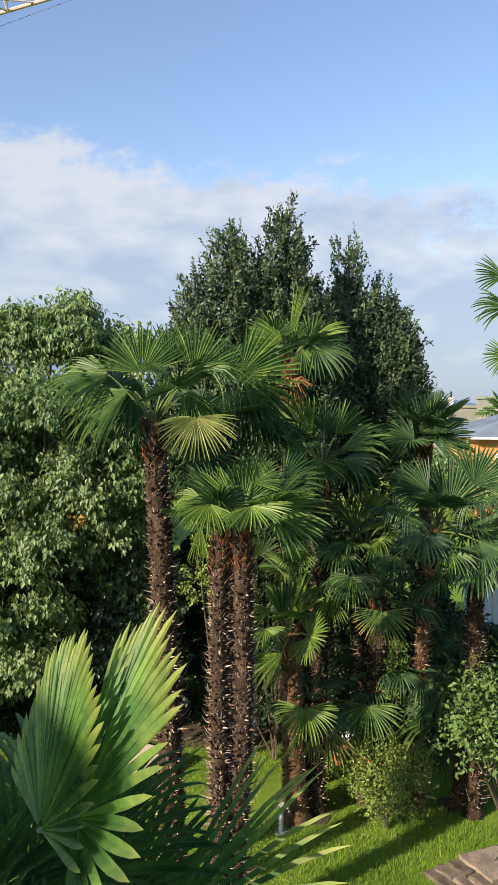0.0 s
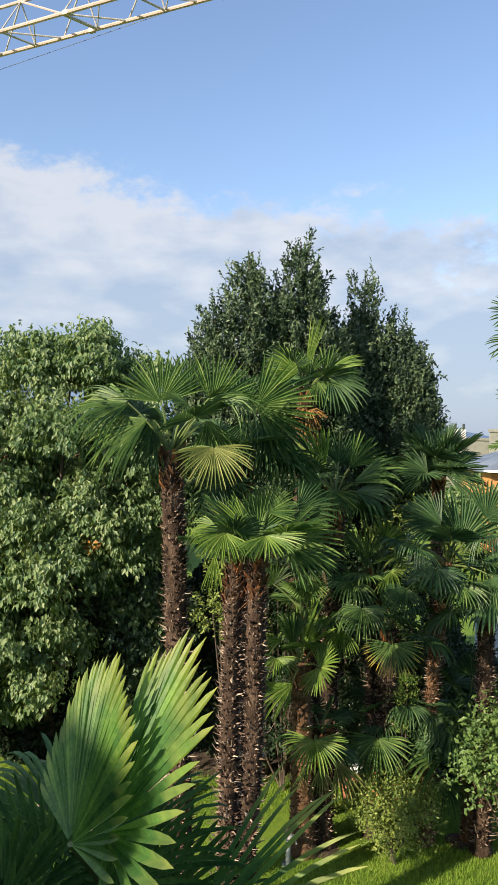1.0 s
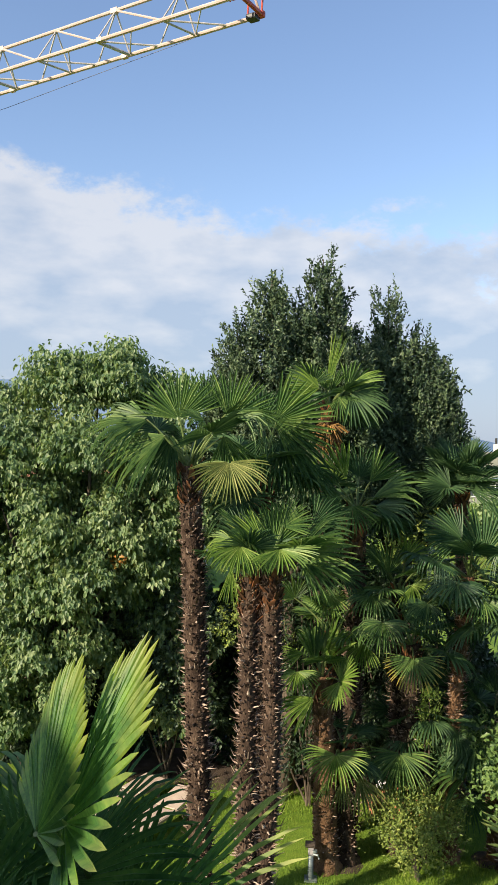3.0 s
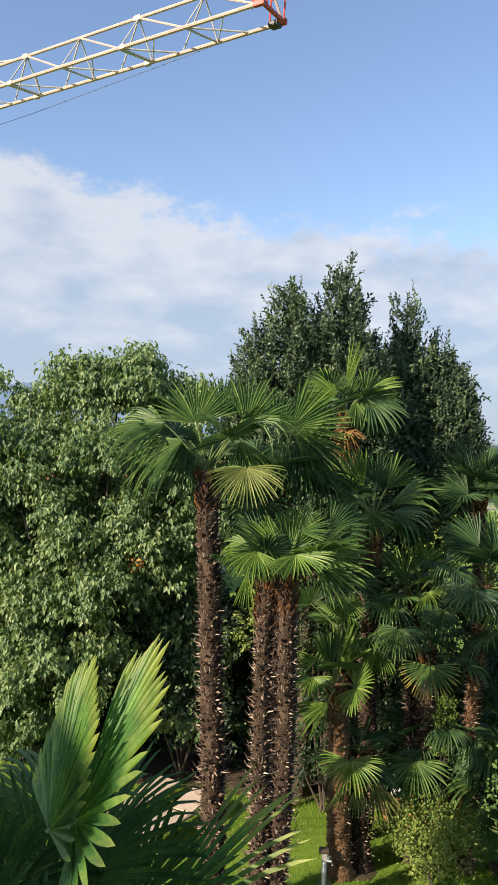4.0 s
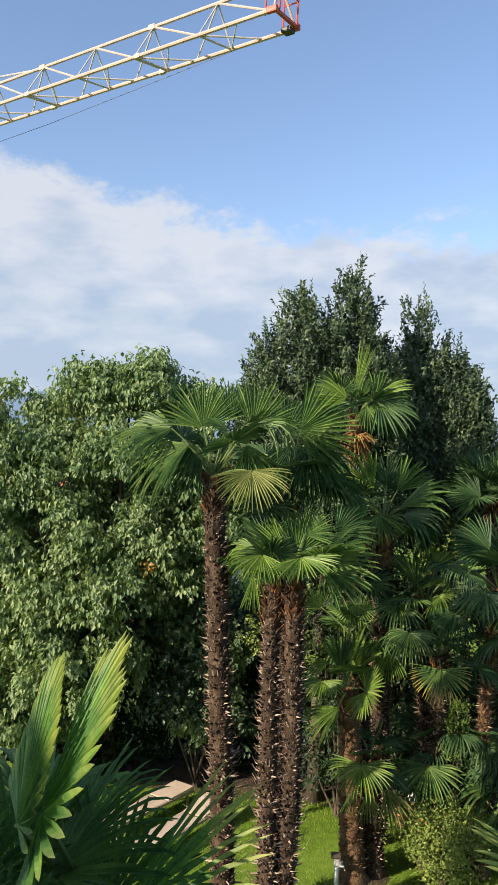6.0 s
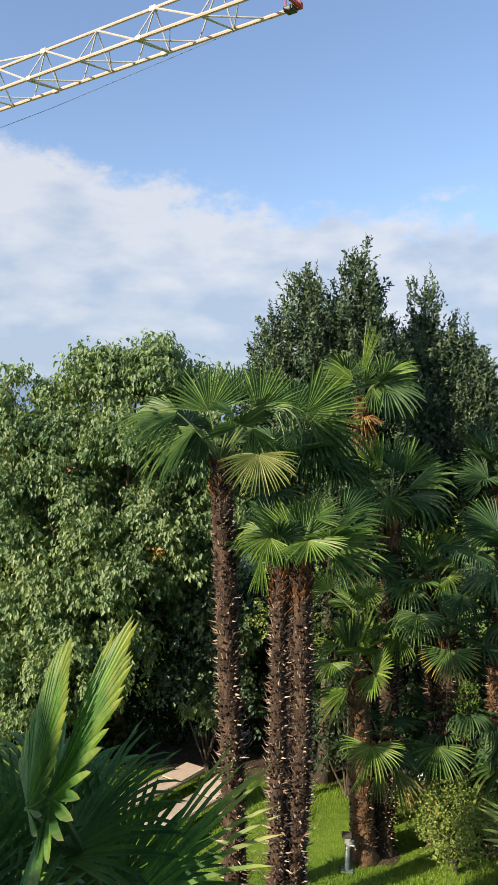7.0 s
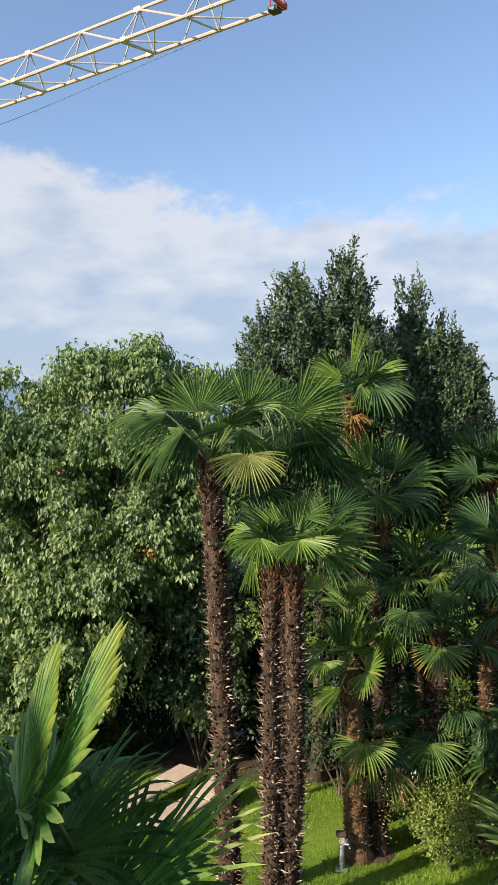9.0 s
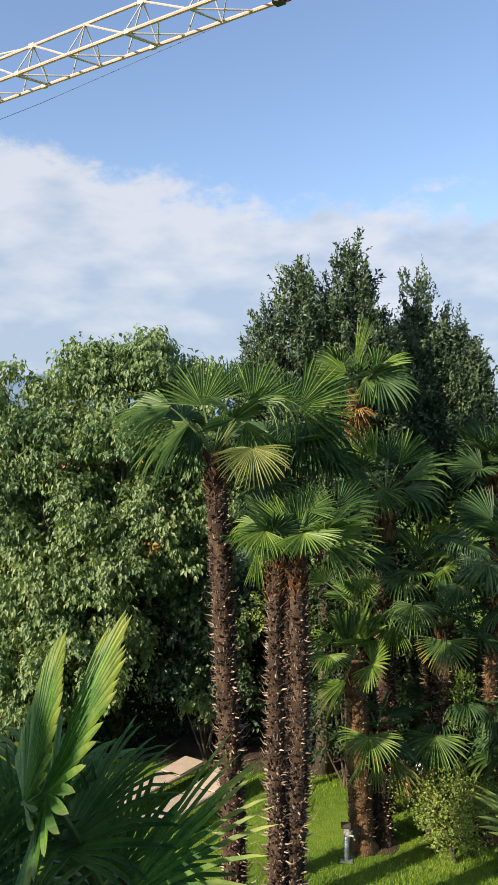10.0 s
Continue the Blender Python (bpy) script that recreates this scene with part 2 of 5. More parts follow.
def tube(points, radii, sides=6):
    """Rings along a line of points, closed at both ends."""
    pts = [Vector(p) for p in points]
    verts, faces = [], []
    for i, p in enumerate(pts):
        d = (pts[min(i + 1, len(pts) - 1)] - pts[max(i - 1, 0)]).normalized()
        a = d.cross(Vector((0, 1, 0.01)) if abs(d.z) > 0.8 else Vector((0, 0, 1))).normalized()
        b = d.cross(a)
        for k in range(sides):
            t = 2 * math.pi * k / sides
            verts.append(p + (a * math.cos(t) + b * math.sin(t)) * radii[i])
    for i in range(len(pts) - 1):
        for k in range(sides):
            k2 = (k + 1) % sides
            faces.append((i * sides + k, i * sides + k2, (i + 1) * sides + k2, (i + 1) * sides + k))
    faces.append(tuple(range(sides))[::-1])
    faces.append(tuple(range((len(pts) - 1) * sides, len(pts) * sides)))
    return verts, faces


def merge(chunks):
    verts, faces = [], []
    for v, f in chunks:
        o = len(verts)
        verts += list(v)
        faces += [tuple(i + o for i in q) for q in f]
    return verts, faces


def leaf_cloud(name, pos, along, normal, length, width, material, parent=None, label=""):
    """Many small folded leaves as one mesh; all arguments are arrays, one row a leaf."""
    n = len(pos)
    along = along / np.linalg.norm(along, axis=1, keepdims=True)
    side = np.cross(along, normal)
    side /= np.linalg.norm(side, axis=1, keepdims=True) + 1e-9
    nor = np.cross(side, along)
    L, W = length[:, None], width[:, None]
    v = np.stack([pos, pos + along * L * 0.45 + side * W * 0.5 + nor * W * 0.16, pos + along * L * 0.5 - nor * W * 0.06,
                  pos + along * L * 0.45 - side * W * 0.5 + nor * W * 0.16, pos + along * L - nor * L * 0.14], axis=1).reshape(-1, 3)
    base = np.arange(n) * 5
    f = np.concatenate([np.stack([base, base + 1, base + 4, base + 2], 1), np.stack([base, base + 2, base + 4, base + 3], 1)])
    me = bpy.data.meshes.new(name)
    me.from_pydata(v.tolist(), [], f.tolist())
    me.materials.append(material)
    ob = new(name, me)
    if parent:
        ob.parent = parent
    if label:
        ob["label"] = label
    return ob


def unit(rng, n):
    v = rng.normal(size=(n, 3))
    return v / np.linalg.norm(v, axis=1, keepdims=True)


# ---- ground and distance ----
def ground_mesh():
    """One sheet: fine in the garden, wide rings out to the horizon."""
    bm = bmesh.new()
    xs = [-2500, -800, -250, -90, -40, -20, -12] + [-8 + 0.5 * i for i in range(33)] + [12, 20, 40, 90, 250, 800, 2500]
    ys = [-2500, -400, -80, -20, -6] + [-2 + 0.5 * i for i in range(39)] + [20, 26, 40, 90, 250, 800, 3000]
    grid = []
    for y in ys:
        row = []
        for x in xs:
            near = max(0.0, 1 - max(abs(x) / 12, abs(y - 8) / 14))
            row.append(bm.verts.new((x, y, 0.05 * near * noise.noise(Vector((x * 0.7, y * 0.7, 0.3))))))
        grid.append(row)
    for j in range(len(ys) - 1):
        for i in range(len(xs) - 1):
            bm.faces.new((grid[j][i], grid[j][i + 1], grid[j + 1][i + 1], grid[j + 1][i]))
    ob = part("ground", bm, M_LAWN)
    return tagged(ob, "short green lawn with uneven patches", "lawn", kind="structure")


ground = ground_mesh()


def hills():
    verts, faces, n = [], [], 90
    for k in range(3):
        for i in range(n):
            a = radians(-62 + 110 * i / (n - 1))
            r = 1450 + 260 * k
            prof = 70 + 75 * max(0, math.cos(a * 1.9 + 0.95)) + 22 * noise.noise(Vector((i * 0.16, k * 3.1, 0))) + 8 * noise.noise(Vector((i * 0.7, k, 5)))
            h = (-5, prof * 0.62, prof)[k] * (1 if a < 0.05 else max(0.03, 1 - (a - 0.05) * 4.5))
            verts.append((r * math.sin(a), r * math.cos(a), h))
    for k in range(2):
        for i in range(n - 1):
            faces.append((k * n + i, k * n + i + 1, (k + 1) * n + i + 1, (k + 1) * n + i))
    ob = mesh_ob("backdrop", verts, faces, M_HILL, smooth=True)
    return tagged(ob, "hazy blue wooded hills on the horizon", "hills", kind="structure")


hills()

# the house that the camera stands at: a wall and eaves behind it
house_wall = part("wall_south", box_bm((30, 0.35, 5.84), (-9.5, -1.9, 2.92)), M_PLASTER)
tagged(house_wall, "pale plastered house wall behind the balcony", "wall", kind="structure")
eave = part("trim", box_bm((30.6, 1.0, 0.22), (-9.5, -1.75, 5.954), 0.02), M_CONCRETE)
tagged(eave, "concrete eaves of the house", "eaves", kind="structure")
# Added block out of view: its top and side edges shade the near fans.
shade_block = part("unseen_shade_block", box_bm((2.36, 2.0, 8.47), (-7.53, -4.00, 4.235), 0, Matrix.Rotation(radians(132), 4, "Z")), M_PLASTER)
tagged(shade_block, "unseen plastered block added to shade the near fans", "wall", kind="structure")
balcony = part("floor", box_bm((6, 1.55, 0.2), (-0.5, -0.945, 3.72), 0.01), M_CONCRETE)
tagged(balcony, "plain concrete balcony slab", "balcony", kind="structure")


# ---- palms ----
def fan_blade(hub, d, up, L, rng, spread=2.35, nseg=30, fuse=0.52, droop=0.12, tip=0.25, cup=0.10, wide=1.0, lens=None, fold=0.7, taper=3.0):
    """A fan of folded segments that part towards their tips; gravity bends them. d: way of the middle segment, up: face of the blade."""
    d = Vector(d).normalized()
    s = Vector(up).cross(d).normalized()
    n = d.cross(s)
    verts, faces = [], []
    da = 2 * spread / nseg
    us = (0.05, 0.24, fuse, fuse + (1 - fuse) * 0.33, fuse + (1 - fuse) * 0.62, fuse + (1 - fuse) * 0.86)
    for i in range(nseg):
        a = -spread + (i + 0.5) * da
        l = L * (lens(a) if lens else 0.66 + 0.34 * math.cos(a * 0.55)) * rng.uniform(0.94, 1.05)
        a += rng.uniform(-0.2, 0.2) * da
        dv, sv = d * math.cos(a) + s * math.sin(a), s * math.cos(a) - d * math.sin(a)
        hang = tip * rng.uniform(0.3, 1.9)
        tw = rng.uniform(-0.12, 0.12)
        o = len(verts)
        wf = l * fuse * math.tan(da / 2)
        for u in us:
            r = l * u
            w = r * math.tan(da / 2) if u <= fuse else wf * wide * (1 + 0.25 * (u - fuse)) * (1 - max(0, (u - fuse) / (1 - fuse)) ** taper * 0.8)
            q = max(0.0, u - 0.55)
            p = Vector(hub) + dv * r + n * (cup * L * (u ** 2) * (1 - math.cos(a))) + sv * (tw * l * max(0, u - fuse) ** 2)
            p.z -= L * (droop * u * u + hang * 1.8 * q ** 1.7)
            p -= dv * (L * hang * 0.9 * q ** 2)
            verts += [p + sv * w + n * (w * fold), p - n * (w * fold * 0.4), p - sv * w + n * (w * fold)]
        r, q = l, 0.45
        p = Vector(hub) + dv * r + n * (cup * L * (1 - math.cos(a))) + sv * (tw * l * (1 - fuse) ** 2)
        p.z -= L * (droop + hang * 1.8 * q ** 1.7)
        p -= dv * (L * hang * 0.9 * q ** 2)
        verts.append(p)
        for k in range(len(us) - 1):
            b = o + k * 3
            faces += [(b, b + 1, b + 4, b + 3), (b + 1, b + 2, b + 5, b + 4)]
        b = o + (len(us) - 1) * 3
        faces += [(b, b + 1, b + 6 - 3), (b + 1, b + 2, b + 3)]
    return verts, faces


def stalk_mesh(a, b, r, sag=0.06):
    a, b = Vector(a), Vector(b)
    pts = []
    for i in range(5):
        t = i / 4
        p = a.lerp(b, t)
        p.z += sag * 4 * t * (1 - t)
        pts.append(p)
    return tube(pts, [r * (1.5 - 0.7 * i / 4) for i in range(5)], 5)


def frond(palm, foot, az, el, reach, L, rng, material, bend=18, droop=0.14, tip=0.25, spread=2.35, nseg=34, roll=0, fuse=0.44):
    """One leaf: a stalk from foot, and a fan at its end."""
    ca, sa = math.cos(radians(az)), math.sin(radians(az))
    e, e2 = radians(el), radians(el - bend)
    d = Vector((ca * math.cos(e), sa * math.cos(e), math.sin(e)))
    d2 = Vector((ca * math.cos(e2), sa * math.cos(e2), math.sin(e2)))
    up = Vector((-ca * math.sin(e2), -sa * math.sin(e2), math.cos(e2)))
    up = Matrix.Rotation(radians(roll), 3, d2) @ up
    hub = Vector(foot) + d * reach
    v, f = fan_blade(hub, d2, up, L, rng, spread, nseg, fuse, droop, tip)
    fr = mesh_ob("frond", v, f, material, palm)
    sv, sf = stalk_mesh(foot, hub + d2 * 0.02, 0.011)
    mesh_ob("leaf_stalk", sv, sf, M_STALK, fr)
    return fr


def trunk_axis(base, top, bow, t):
    p = Vector(base).lerp(Vector(top), t)
    k = 4 * t * (1 - t)
    p.x += bow[0] * k
    p.y += bow[1] * k
    return p


def palm_trunk(palm, base, top, r0, r1, bow, rng, material, stubs=True, stub_len=0.085, step=0.029):
    H = (Vector(top) - Vector(base)).length
    n = max(6, int(H / 0.055))
    sides = 16
    verts, faces = [], []
    for i in range(n + 1):
        t = i / n
        c = trunk_axis(base, top, bow, t)
        r = r0 + (r1 - r0) * t + 0.05 * max(0, 1 - t * H / 0.25) ** 2
        for k in range(sides):
            a = 2 * math.pi * k / sides
            ridge = 0.16 * abs(math.sin(a * 2.5 + i * 1.1)) + 0.30 * noise.noise(Vector((math.cos(a) * 2.2, math.sin(a) * 2.2, c.z * 9 + base[0] * 7)))
            verts.append(c + Vector((math.cos(a), math.sin(a), 0)) * (r * (0.88 + ridge)))
    for i in range(n):
        for k in range(sides):
            k2 = (k + 1) % sides
            faces.append((i * sides + k, i * sides + k2, (i + 1) * sides + k2, (i + 1) * sides + k))
    faces.append(tuple(range(n * sides, (n + 1) * sides)))
    tr = mesh_ob("trunk", verts, faces, material, palm, smooth=True)
    if stubs:
        v2, f2 = [], []
        z, j = 0.12, 0
        while z < H - 0.05:
            t = z / H
            c = trunk_axis(base, top, bow, t)
            r = r0 + (r1 - r0) * t
            for a0 in range(4):
                a = j * 2.4 + a0 * 1.571 + rng.uniform(-0.8, 0.8)
                ln = stub_len * rng.uniform(0.3, 1.0) ** 1.3 * 2.1 * (0.45 + 0.9 * (1 - t))
                w = rng.uniform(0.006, 0.013)
                o = Vector((math.cos(a), math.sin(a), 0))
                s = Vector((-math.sin(a), math.cos(a), 0))
                b0 = c + o * (r * 0.86) + Vector((0, 0, rng.uniform(-0.03, 0.03)))
                m0 = b0 + o * (0.02 + ln * 0.55) + Vector((0, 0, ln * rng.uniform(-0.15, 0.4)))
                e0 = m0 + o * (ln * 0.45) + Vector((0, 0, ln * rng.uniform(0.1, 0.9)))
                q = len(v2)
                th = Vector((0, 0, w * 0.5))
                v2 += [b0 + s * w * 1.5 - th, b0 - s * w * 1.5 - th, b0 + th * 2, m0 + s * w * 0.7, m0 - s * w * 0.7, m0 + th, e0 + s * w * 0.35, e0 - s * w * 0.35]
                f2 += [(q, q + 1, q + 4, q + 3), (q + 1, q + 2, q + 5, q + 4), (q + 2, q, q + 3, q + 5), (q + 3, q + 4, q + 7, q + 6), (q + 4, q + 5, q + 7), (q + 5, q + 3, q + 6), (q + 5, q + 6, q + 7)]
            z += step * rng.uniform(0.8, 1.2)
            j += 1
        v3, f3 = [], []
        z, j = 0.03, 0
        while z < H - 0.08:
            t = z / H
            c = trunk_axis(base, top, bow, t)
            r = r0 + (r1 - r0) * t
            for a0 in range(11):
                a = j * 0.55 + a0 * 0.571 + rng.uniform(-0.45, 0.45)
                o, q = Vector((math.cos(a), math.sin(a), 0)), Vector((-math.sin(a), math.cos(a), 0))
                wd, hh, out = r * rng.uniform(0.07, 0.20), rng.uniform(0.018, 0.060), rng.uniform(0.004, 0.034)
                p = c + o * (r * 0.84) + Vector((0, 0, rng.uniform(-0.04, 0.04)))
                e = p + o * (0.02 + out) + Vector((0, 0, hh)) + q * rng.uniform(-0.015, 0.015)
                k = len(v3)
                v3 += [p - q * wd, p + q * wd, e + q * wd * 0.5, e - q * wd * 0.35, p + Vector((0, 0, hh * 0.9)), e + Vector((0, 0, hh * 0.35)) + q * wd * 0.1]
                f3 += [(k, k + 1, k + 2, k + 3), (k + 1, k + 4, k + 2), (k + 4, k, k + 3), (k + 4, k + 3, k + 2), (k + 3, k + 2, k + 5)]
            z += 0.036
            j += 1
        sc = mesh_ob("leaf_scale", v3, f3, M_SCALE if material is M_TRUNK else material, palm, "brown scales of old leaf sheaths")
        sc["kind"] = "stuff"
        st = mesh_ob("leaf_base", v2, f2, M_STUB, palm, "pale dry stubs of old leaf bases")
        st["kind"] = "stuff"
    return tr


def sheaths(palm, top, r, rng, count=40, drop=0.50):
    """Torn fibre and old leaf bases round the head of the trunk."""
    chunks = []
    for i in range(count):
        a = rng.uniform(0, 6.283)
        z = top[2] - rng.uniform(0.02, drop)
        o, q = Vector((math.cos(a), math.sin(a), 0)), Vector((-math.sin(a), math.cos(a), 0))
        p = Vector((top[0], top[1], z)) + o * r * 0.8
        wd, hh, out = rng.uniform(0.02, 0.05), rng.uniform(0.08, 0.20), rng.uniform(0.03, 0.09)
        up = Vector((0, 0, 1))
        lean = q * rng.uniform(-0.05, 0.05)
        vs = [p - q * wd, p + q * wd, p + o * out * 0.6 - q * wd * 0.9 + up * hh * 0.5, p + o * out * 0.6 + q * wd * 0.9 + up * hh * 0.5,
              p + o * out - q * wd * 0.25 + up * hh + lean, p + o * out + q * wd * 0.25 + up * hh * 0.93 + lean]
        vs += [v - o * 0.006 for v in vs]
        fs = [(0, 1, 3, 2), (2, 3, 5, 4), (7, 6, 8, 9), (9, 8, 10, 11), (0, 2, 8, 6), (2, 4, 10, 8), (3, 1, 7, 9), (5, 3, 9, 11), (4, 5, 11, 10)]
        chunks.append((vs, fs))
    v, f = merge(chunks)
    return mesh_ob("fibre_sheath", v, f, M_SHEATH, palm, "torn reddish fibre round the crown")


def palm_tree(label, base, top, fronds, seed, r=(0.11, 0.10), bow=(0, 0), leaf=None, trunk=None, count=20, reach=0.55, L=0.60,
              els=(80, -20), az0=0.0, droop=0.09, tip=0.20, stubs=True, nseg=30, stub_len=0.07, young=0.12, open_front=False):
    rng = random.Random(seed)
    root = tagged(new("palm_tree"), label, "palm tree", "garden palms")
    root.location = (base[0], base[1], base[2])
    base, top = Vector(base), Vector(top)
    loc = top - base
    palm_trunk(root, (0, 0, 0), loc, r[0], r[1], bow, rng, trunk or M_TRUNK, stubs, stub_len)
    sheaths(root, loc, r[1], rng)
    foot = loc + Vector((0, 0, 0.04))
    for i in range(count):
        f = (i + 0.5) / count
        az = az0 + i * 137.5 + rng.uniform(-14, 14)
        el = els[0] + (els[1] - els[0]) * f ** 0.85 + rng.uniform(-6, 6)
        m = (leaf or M_FAN) if f > young else M_FAN_YOUNG
        if open_front and 205 < az % 360 < 335 and el < 42:
            continue
        frond(root, foot - Vector((0, 0, 0.16 * f)), az, el, reach * rng.uniform(0.85, 1.12), L * rng.uniform(0.88, 1.08) * (0.85 if f < 0.1 else 1), rng, m,
              bend=6 + 22 * f, droop=droop * (0.4 + f), tip=tip * (0.3 + 1.1 * f), spread=1.0 + 1.35 * min(1, f * 3 + 0.25), nseg=nseg, roll=rng.uniform(-18, 18))
    for az, el, rc, l, kw in fronds:
        kw = dict(kw)
        m = kw.pop("material", leaf or M_FAN)
        frond(root, foot - Vector((0, 0, 0.05)), az, el, rc, l, rng, m, nseg=nseg, **kw)
    return root


def yellow_and_lit_tips(m, start, end, colour):
    """Lets a leaf's colour turn yellowish towards its tips, start to end metres from its hub, unevenly; on the near
    palm this paints sunlit tips too.
    """
    N, L = m.node_tree.nodes, m.node_tree.links
    b = next(n for n in N if n.type == "BSDF_PRINCIPLED")
    tm = next(n for n in N if n.type == "MIX_RGB")
    ramp = next(n for n in N if n.type == "VALTORGB")
    co = next(n for n in N if n.type == "TEX_COORD")
    ln = N.new("ShaderNodeVectorMath")
    ln.operation = "LENGTH"
    L.new(co.outputs["Object"], ln.inputs[0])
    nz = N.new("ShaderNodeTexNoise")
    nz.inputs["Scale"].default_value = 11
    L.new(co.outputs["Object"], nz.inputs["Vector"])
    add = N.new("ShaderNodeMath")
    add.operation = "MULTIPLY_ADD"
    add.inputs[1].default_value = 0.34
    L.new(nz.outputs[0], add.inputs[0])
    L.new(ln.outputs["Value"], add.inputs[2])
    mr = N.new("ShaderNodeMapRange")
    mr.inputs["From Min"].default_value, mr.inputs["From Max"].default_value = start + 0.17, end + 0.17
    L.new(add.outputs[0], mr.inputs["Value"])
    mx = N.new("ShaderNodeMixRGB")
    mx.inputs[2].default_value = (*colour, 1)
    L.new(mr.outputs[0], mx.inputs[0])
    L.new(ramp.outputs[0], mx.inputs[1])
    L.new(mx.outputs[0], b.inputs["Base Color"])
    L.new(mx.outputs[0], tm.inputs[1])


M_FAN_TIPPED = mat("yellow_tipped_palm_leaf", [(0.060, 0.120, 0.036), (0.125, 0.210, 0.056), (0.220, 0.310, 0.090)], 5, 0.45, translucent=0.22, island=0.30, spec=0.5)
yellow_and_lit_tips(M_FAN_TIPPED, 0.29, 0.44, (0.56, 0.44, 0.10))
M_FAN_DRYING = mat("drying_palm_leaf", [(0.105, 0.135, 0.036), (0.20, 0.225, 0.062), (0.33, 0.33, 0.12)], 7, 0.6, translucent=0.18, island=0.4)


def fans(palm, crown, rows, seed, nseg=28, fuse=0.43):
    """Leaves set one by one: hub, way of the middle segment, face of the blade, length, spread, material, droop, hang of the tips."""
    rng = random.Random(seed)
    crown = Vector(crown)
    for hub, d, face, L, spread, m, droop, tip in rows:
        hub = Vector(hub)
        d, face = Vector(d).normalized(), Vector(face)
        k = max(9, int(nseg * spread / 1.6))
        v, f = fan_blade((0, 0, 0), d, face, L, rng, spread, k, fuse, droop, tip, 0.14, 1.0, None, 0.9, 2.4)
        fr = mesh_ob("frond", v, f, m, palm)
        fr.location = hub - palm.location
        root = crown - hub
        root.z -= 0.10
        sv, sf = stalk_mesh(root, d * 0.02, 0.011, 0.05)
        mesh_ob("leaf_stalk", sv, sf, M_STALK, fr)


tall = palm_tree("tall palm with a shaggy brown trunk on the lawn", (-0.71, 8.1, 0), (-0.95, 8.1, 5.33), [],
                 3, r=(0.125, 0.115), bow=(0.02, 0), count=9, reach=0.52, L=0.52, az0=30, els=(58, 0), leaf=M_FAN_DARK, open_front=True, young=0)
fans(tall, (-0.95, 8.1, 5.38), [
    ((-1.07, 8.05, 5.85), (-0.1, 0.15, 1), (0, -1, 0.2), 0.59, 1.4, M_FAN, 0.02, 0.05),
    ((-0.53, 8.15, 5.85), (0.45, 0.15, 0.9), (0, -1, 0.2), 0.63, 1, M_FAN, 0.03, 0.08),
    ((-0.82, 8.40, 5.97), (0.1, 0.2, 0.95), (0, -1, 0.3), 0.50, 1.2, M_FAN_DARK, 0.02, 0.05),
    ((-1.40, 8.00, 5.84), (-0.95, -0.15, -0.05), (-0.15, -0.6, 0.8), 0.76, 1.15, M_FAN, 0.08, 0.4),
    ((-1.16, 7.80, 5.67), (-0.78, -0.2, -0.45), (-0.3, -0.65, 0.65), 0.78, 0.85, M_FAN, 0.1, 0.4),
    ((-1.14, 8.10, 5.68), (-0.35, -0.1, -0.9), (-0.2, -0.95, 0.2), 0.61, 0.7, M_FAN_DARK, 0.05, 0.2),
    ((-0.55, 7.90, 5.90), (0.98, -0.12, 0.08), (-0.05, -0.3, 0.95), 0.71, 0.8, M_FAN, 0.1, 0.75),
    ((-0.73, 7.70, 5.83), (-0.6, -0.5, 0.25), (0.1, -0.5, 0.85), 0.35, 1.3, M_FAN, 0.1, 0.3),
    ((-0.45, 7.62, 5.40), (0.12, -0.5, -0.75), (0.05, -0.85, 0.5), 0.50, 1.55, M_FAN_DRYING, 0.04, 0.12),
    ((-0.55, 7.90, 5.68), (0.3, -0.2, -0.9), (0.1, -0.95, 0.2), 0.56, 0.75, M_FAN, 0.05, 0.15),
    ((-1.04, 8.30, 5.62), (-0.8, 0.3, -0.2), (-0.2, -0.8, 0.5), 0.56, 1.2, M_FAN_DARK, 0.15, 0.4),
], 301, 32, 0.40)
twin_left = palm_tree("tall palm, its slim trunk close beside another", (-0.17, 7.60, 0), (-0.20, 7.66, 4.20), [],
                      5, r=(0.092, 0.082), bow=(-0.02, 0), count=4, reach=0.40, L=0.44, az0=120, els=(70, 45), leaf=M_FAN_DARK, open_front=True, young=0)
fans(twin_left, (-0.20, 7.66, 4.26), [
    ((-0.29, 7.40, 4.55), (-0.2, -0.6, -0.6), (-0.1, -0.8, 0.55), 0.37, 1.3, M_FAN_YOUNG, 0.06, 0.2),
    ((-0.11, 7.45, 4.47), (0.1, -0.5, -0.7), (0.1, -0.8, 0.5), 0.25, 1, M_FAN, 0.05, 0.12),
    ((-0.40, 7.60, 4.31), (-0.05, -0.25, -0.95), (-0.1, -0.95, 0.2), 0.38, 0.35, M_FAN_YOUNG, 0.03, 0.1),
], 302)
twin = palm_tree("tall palm leaning against its twin, bright crown", (-0.10, 7.70, 0), (0.01, 7.66, 4.26), [],
                 7, r=(0.105, 0.098), bow=(0.07, 0), count=6, reach=0.42, L=0.48, az0=60, els=(75, 12), open_front=True, young=0)
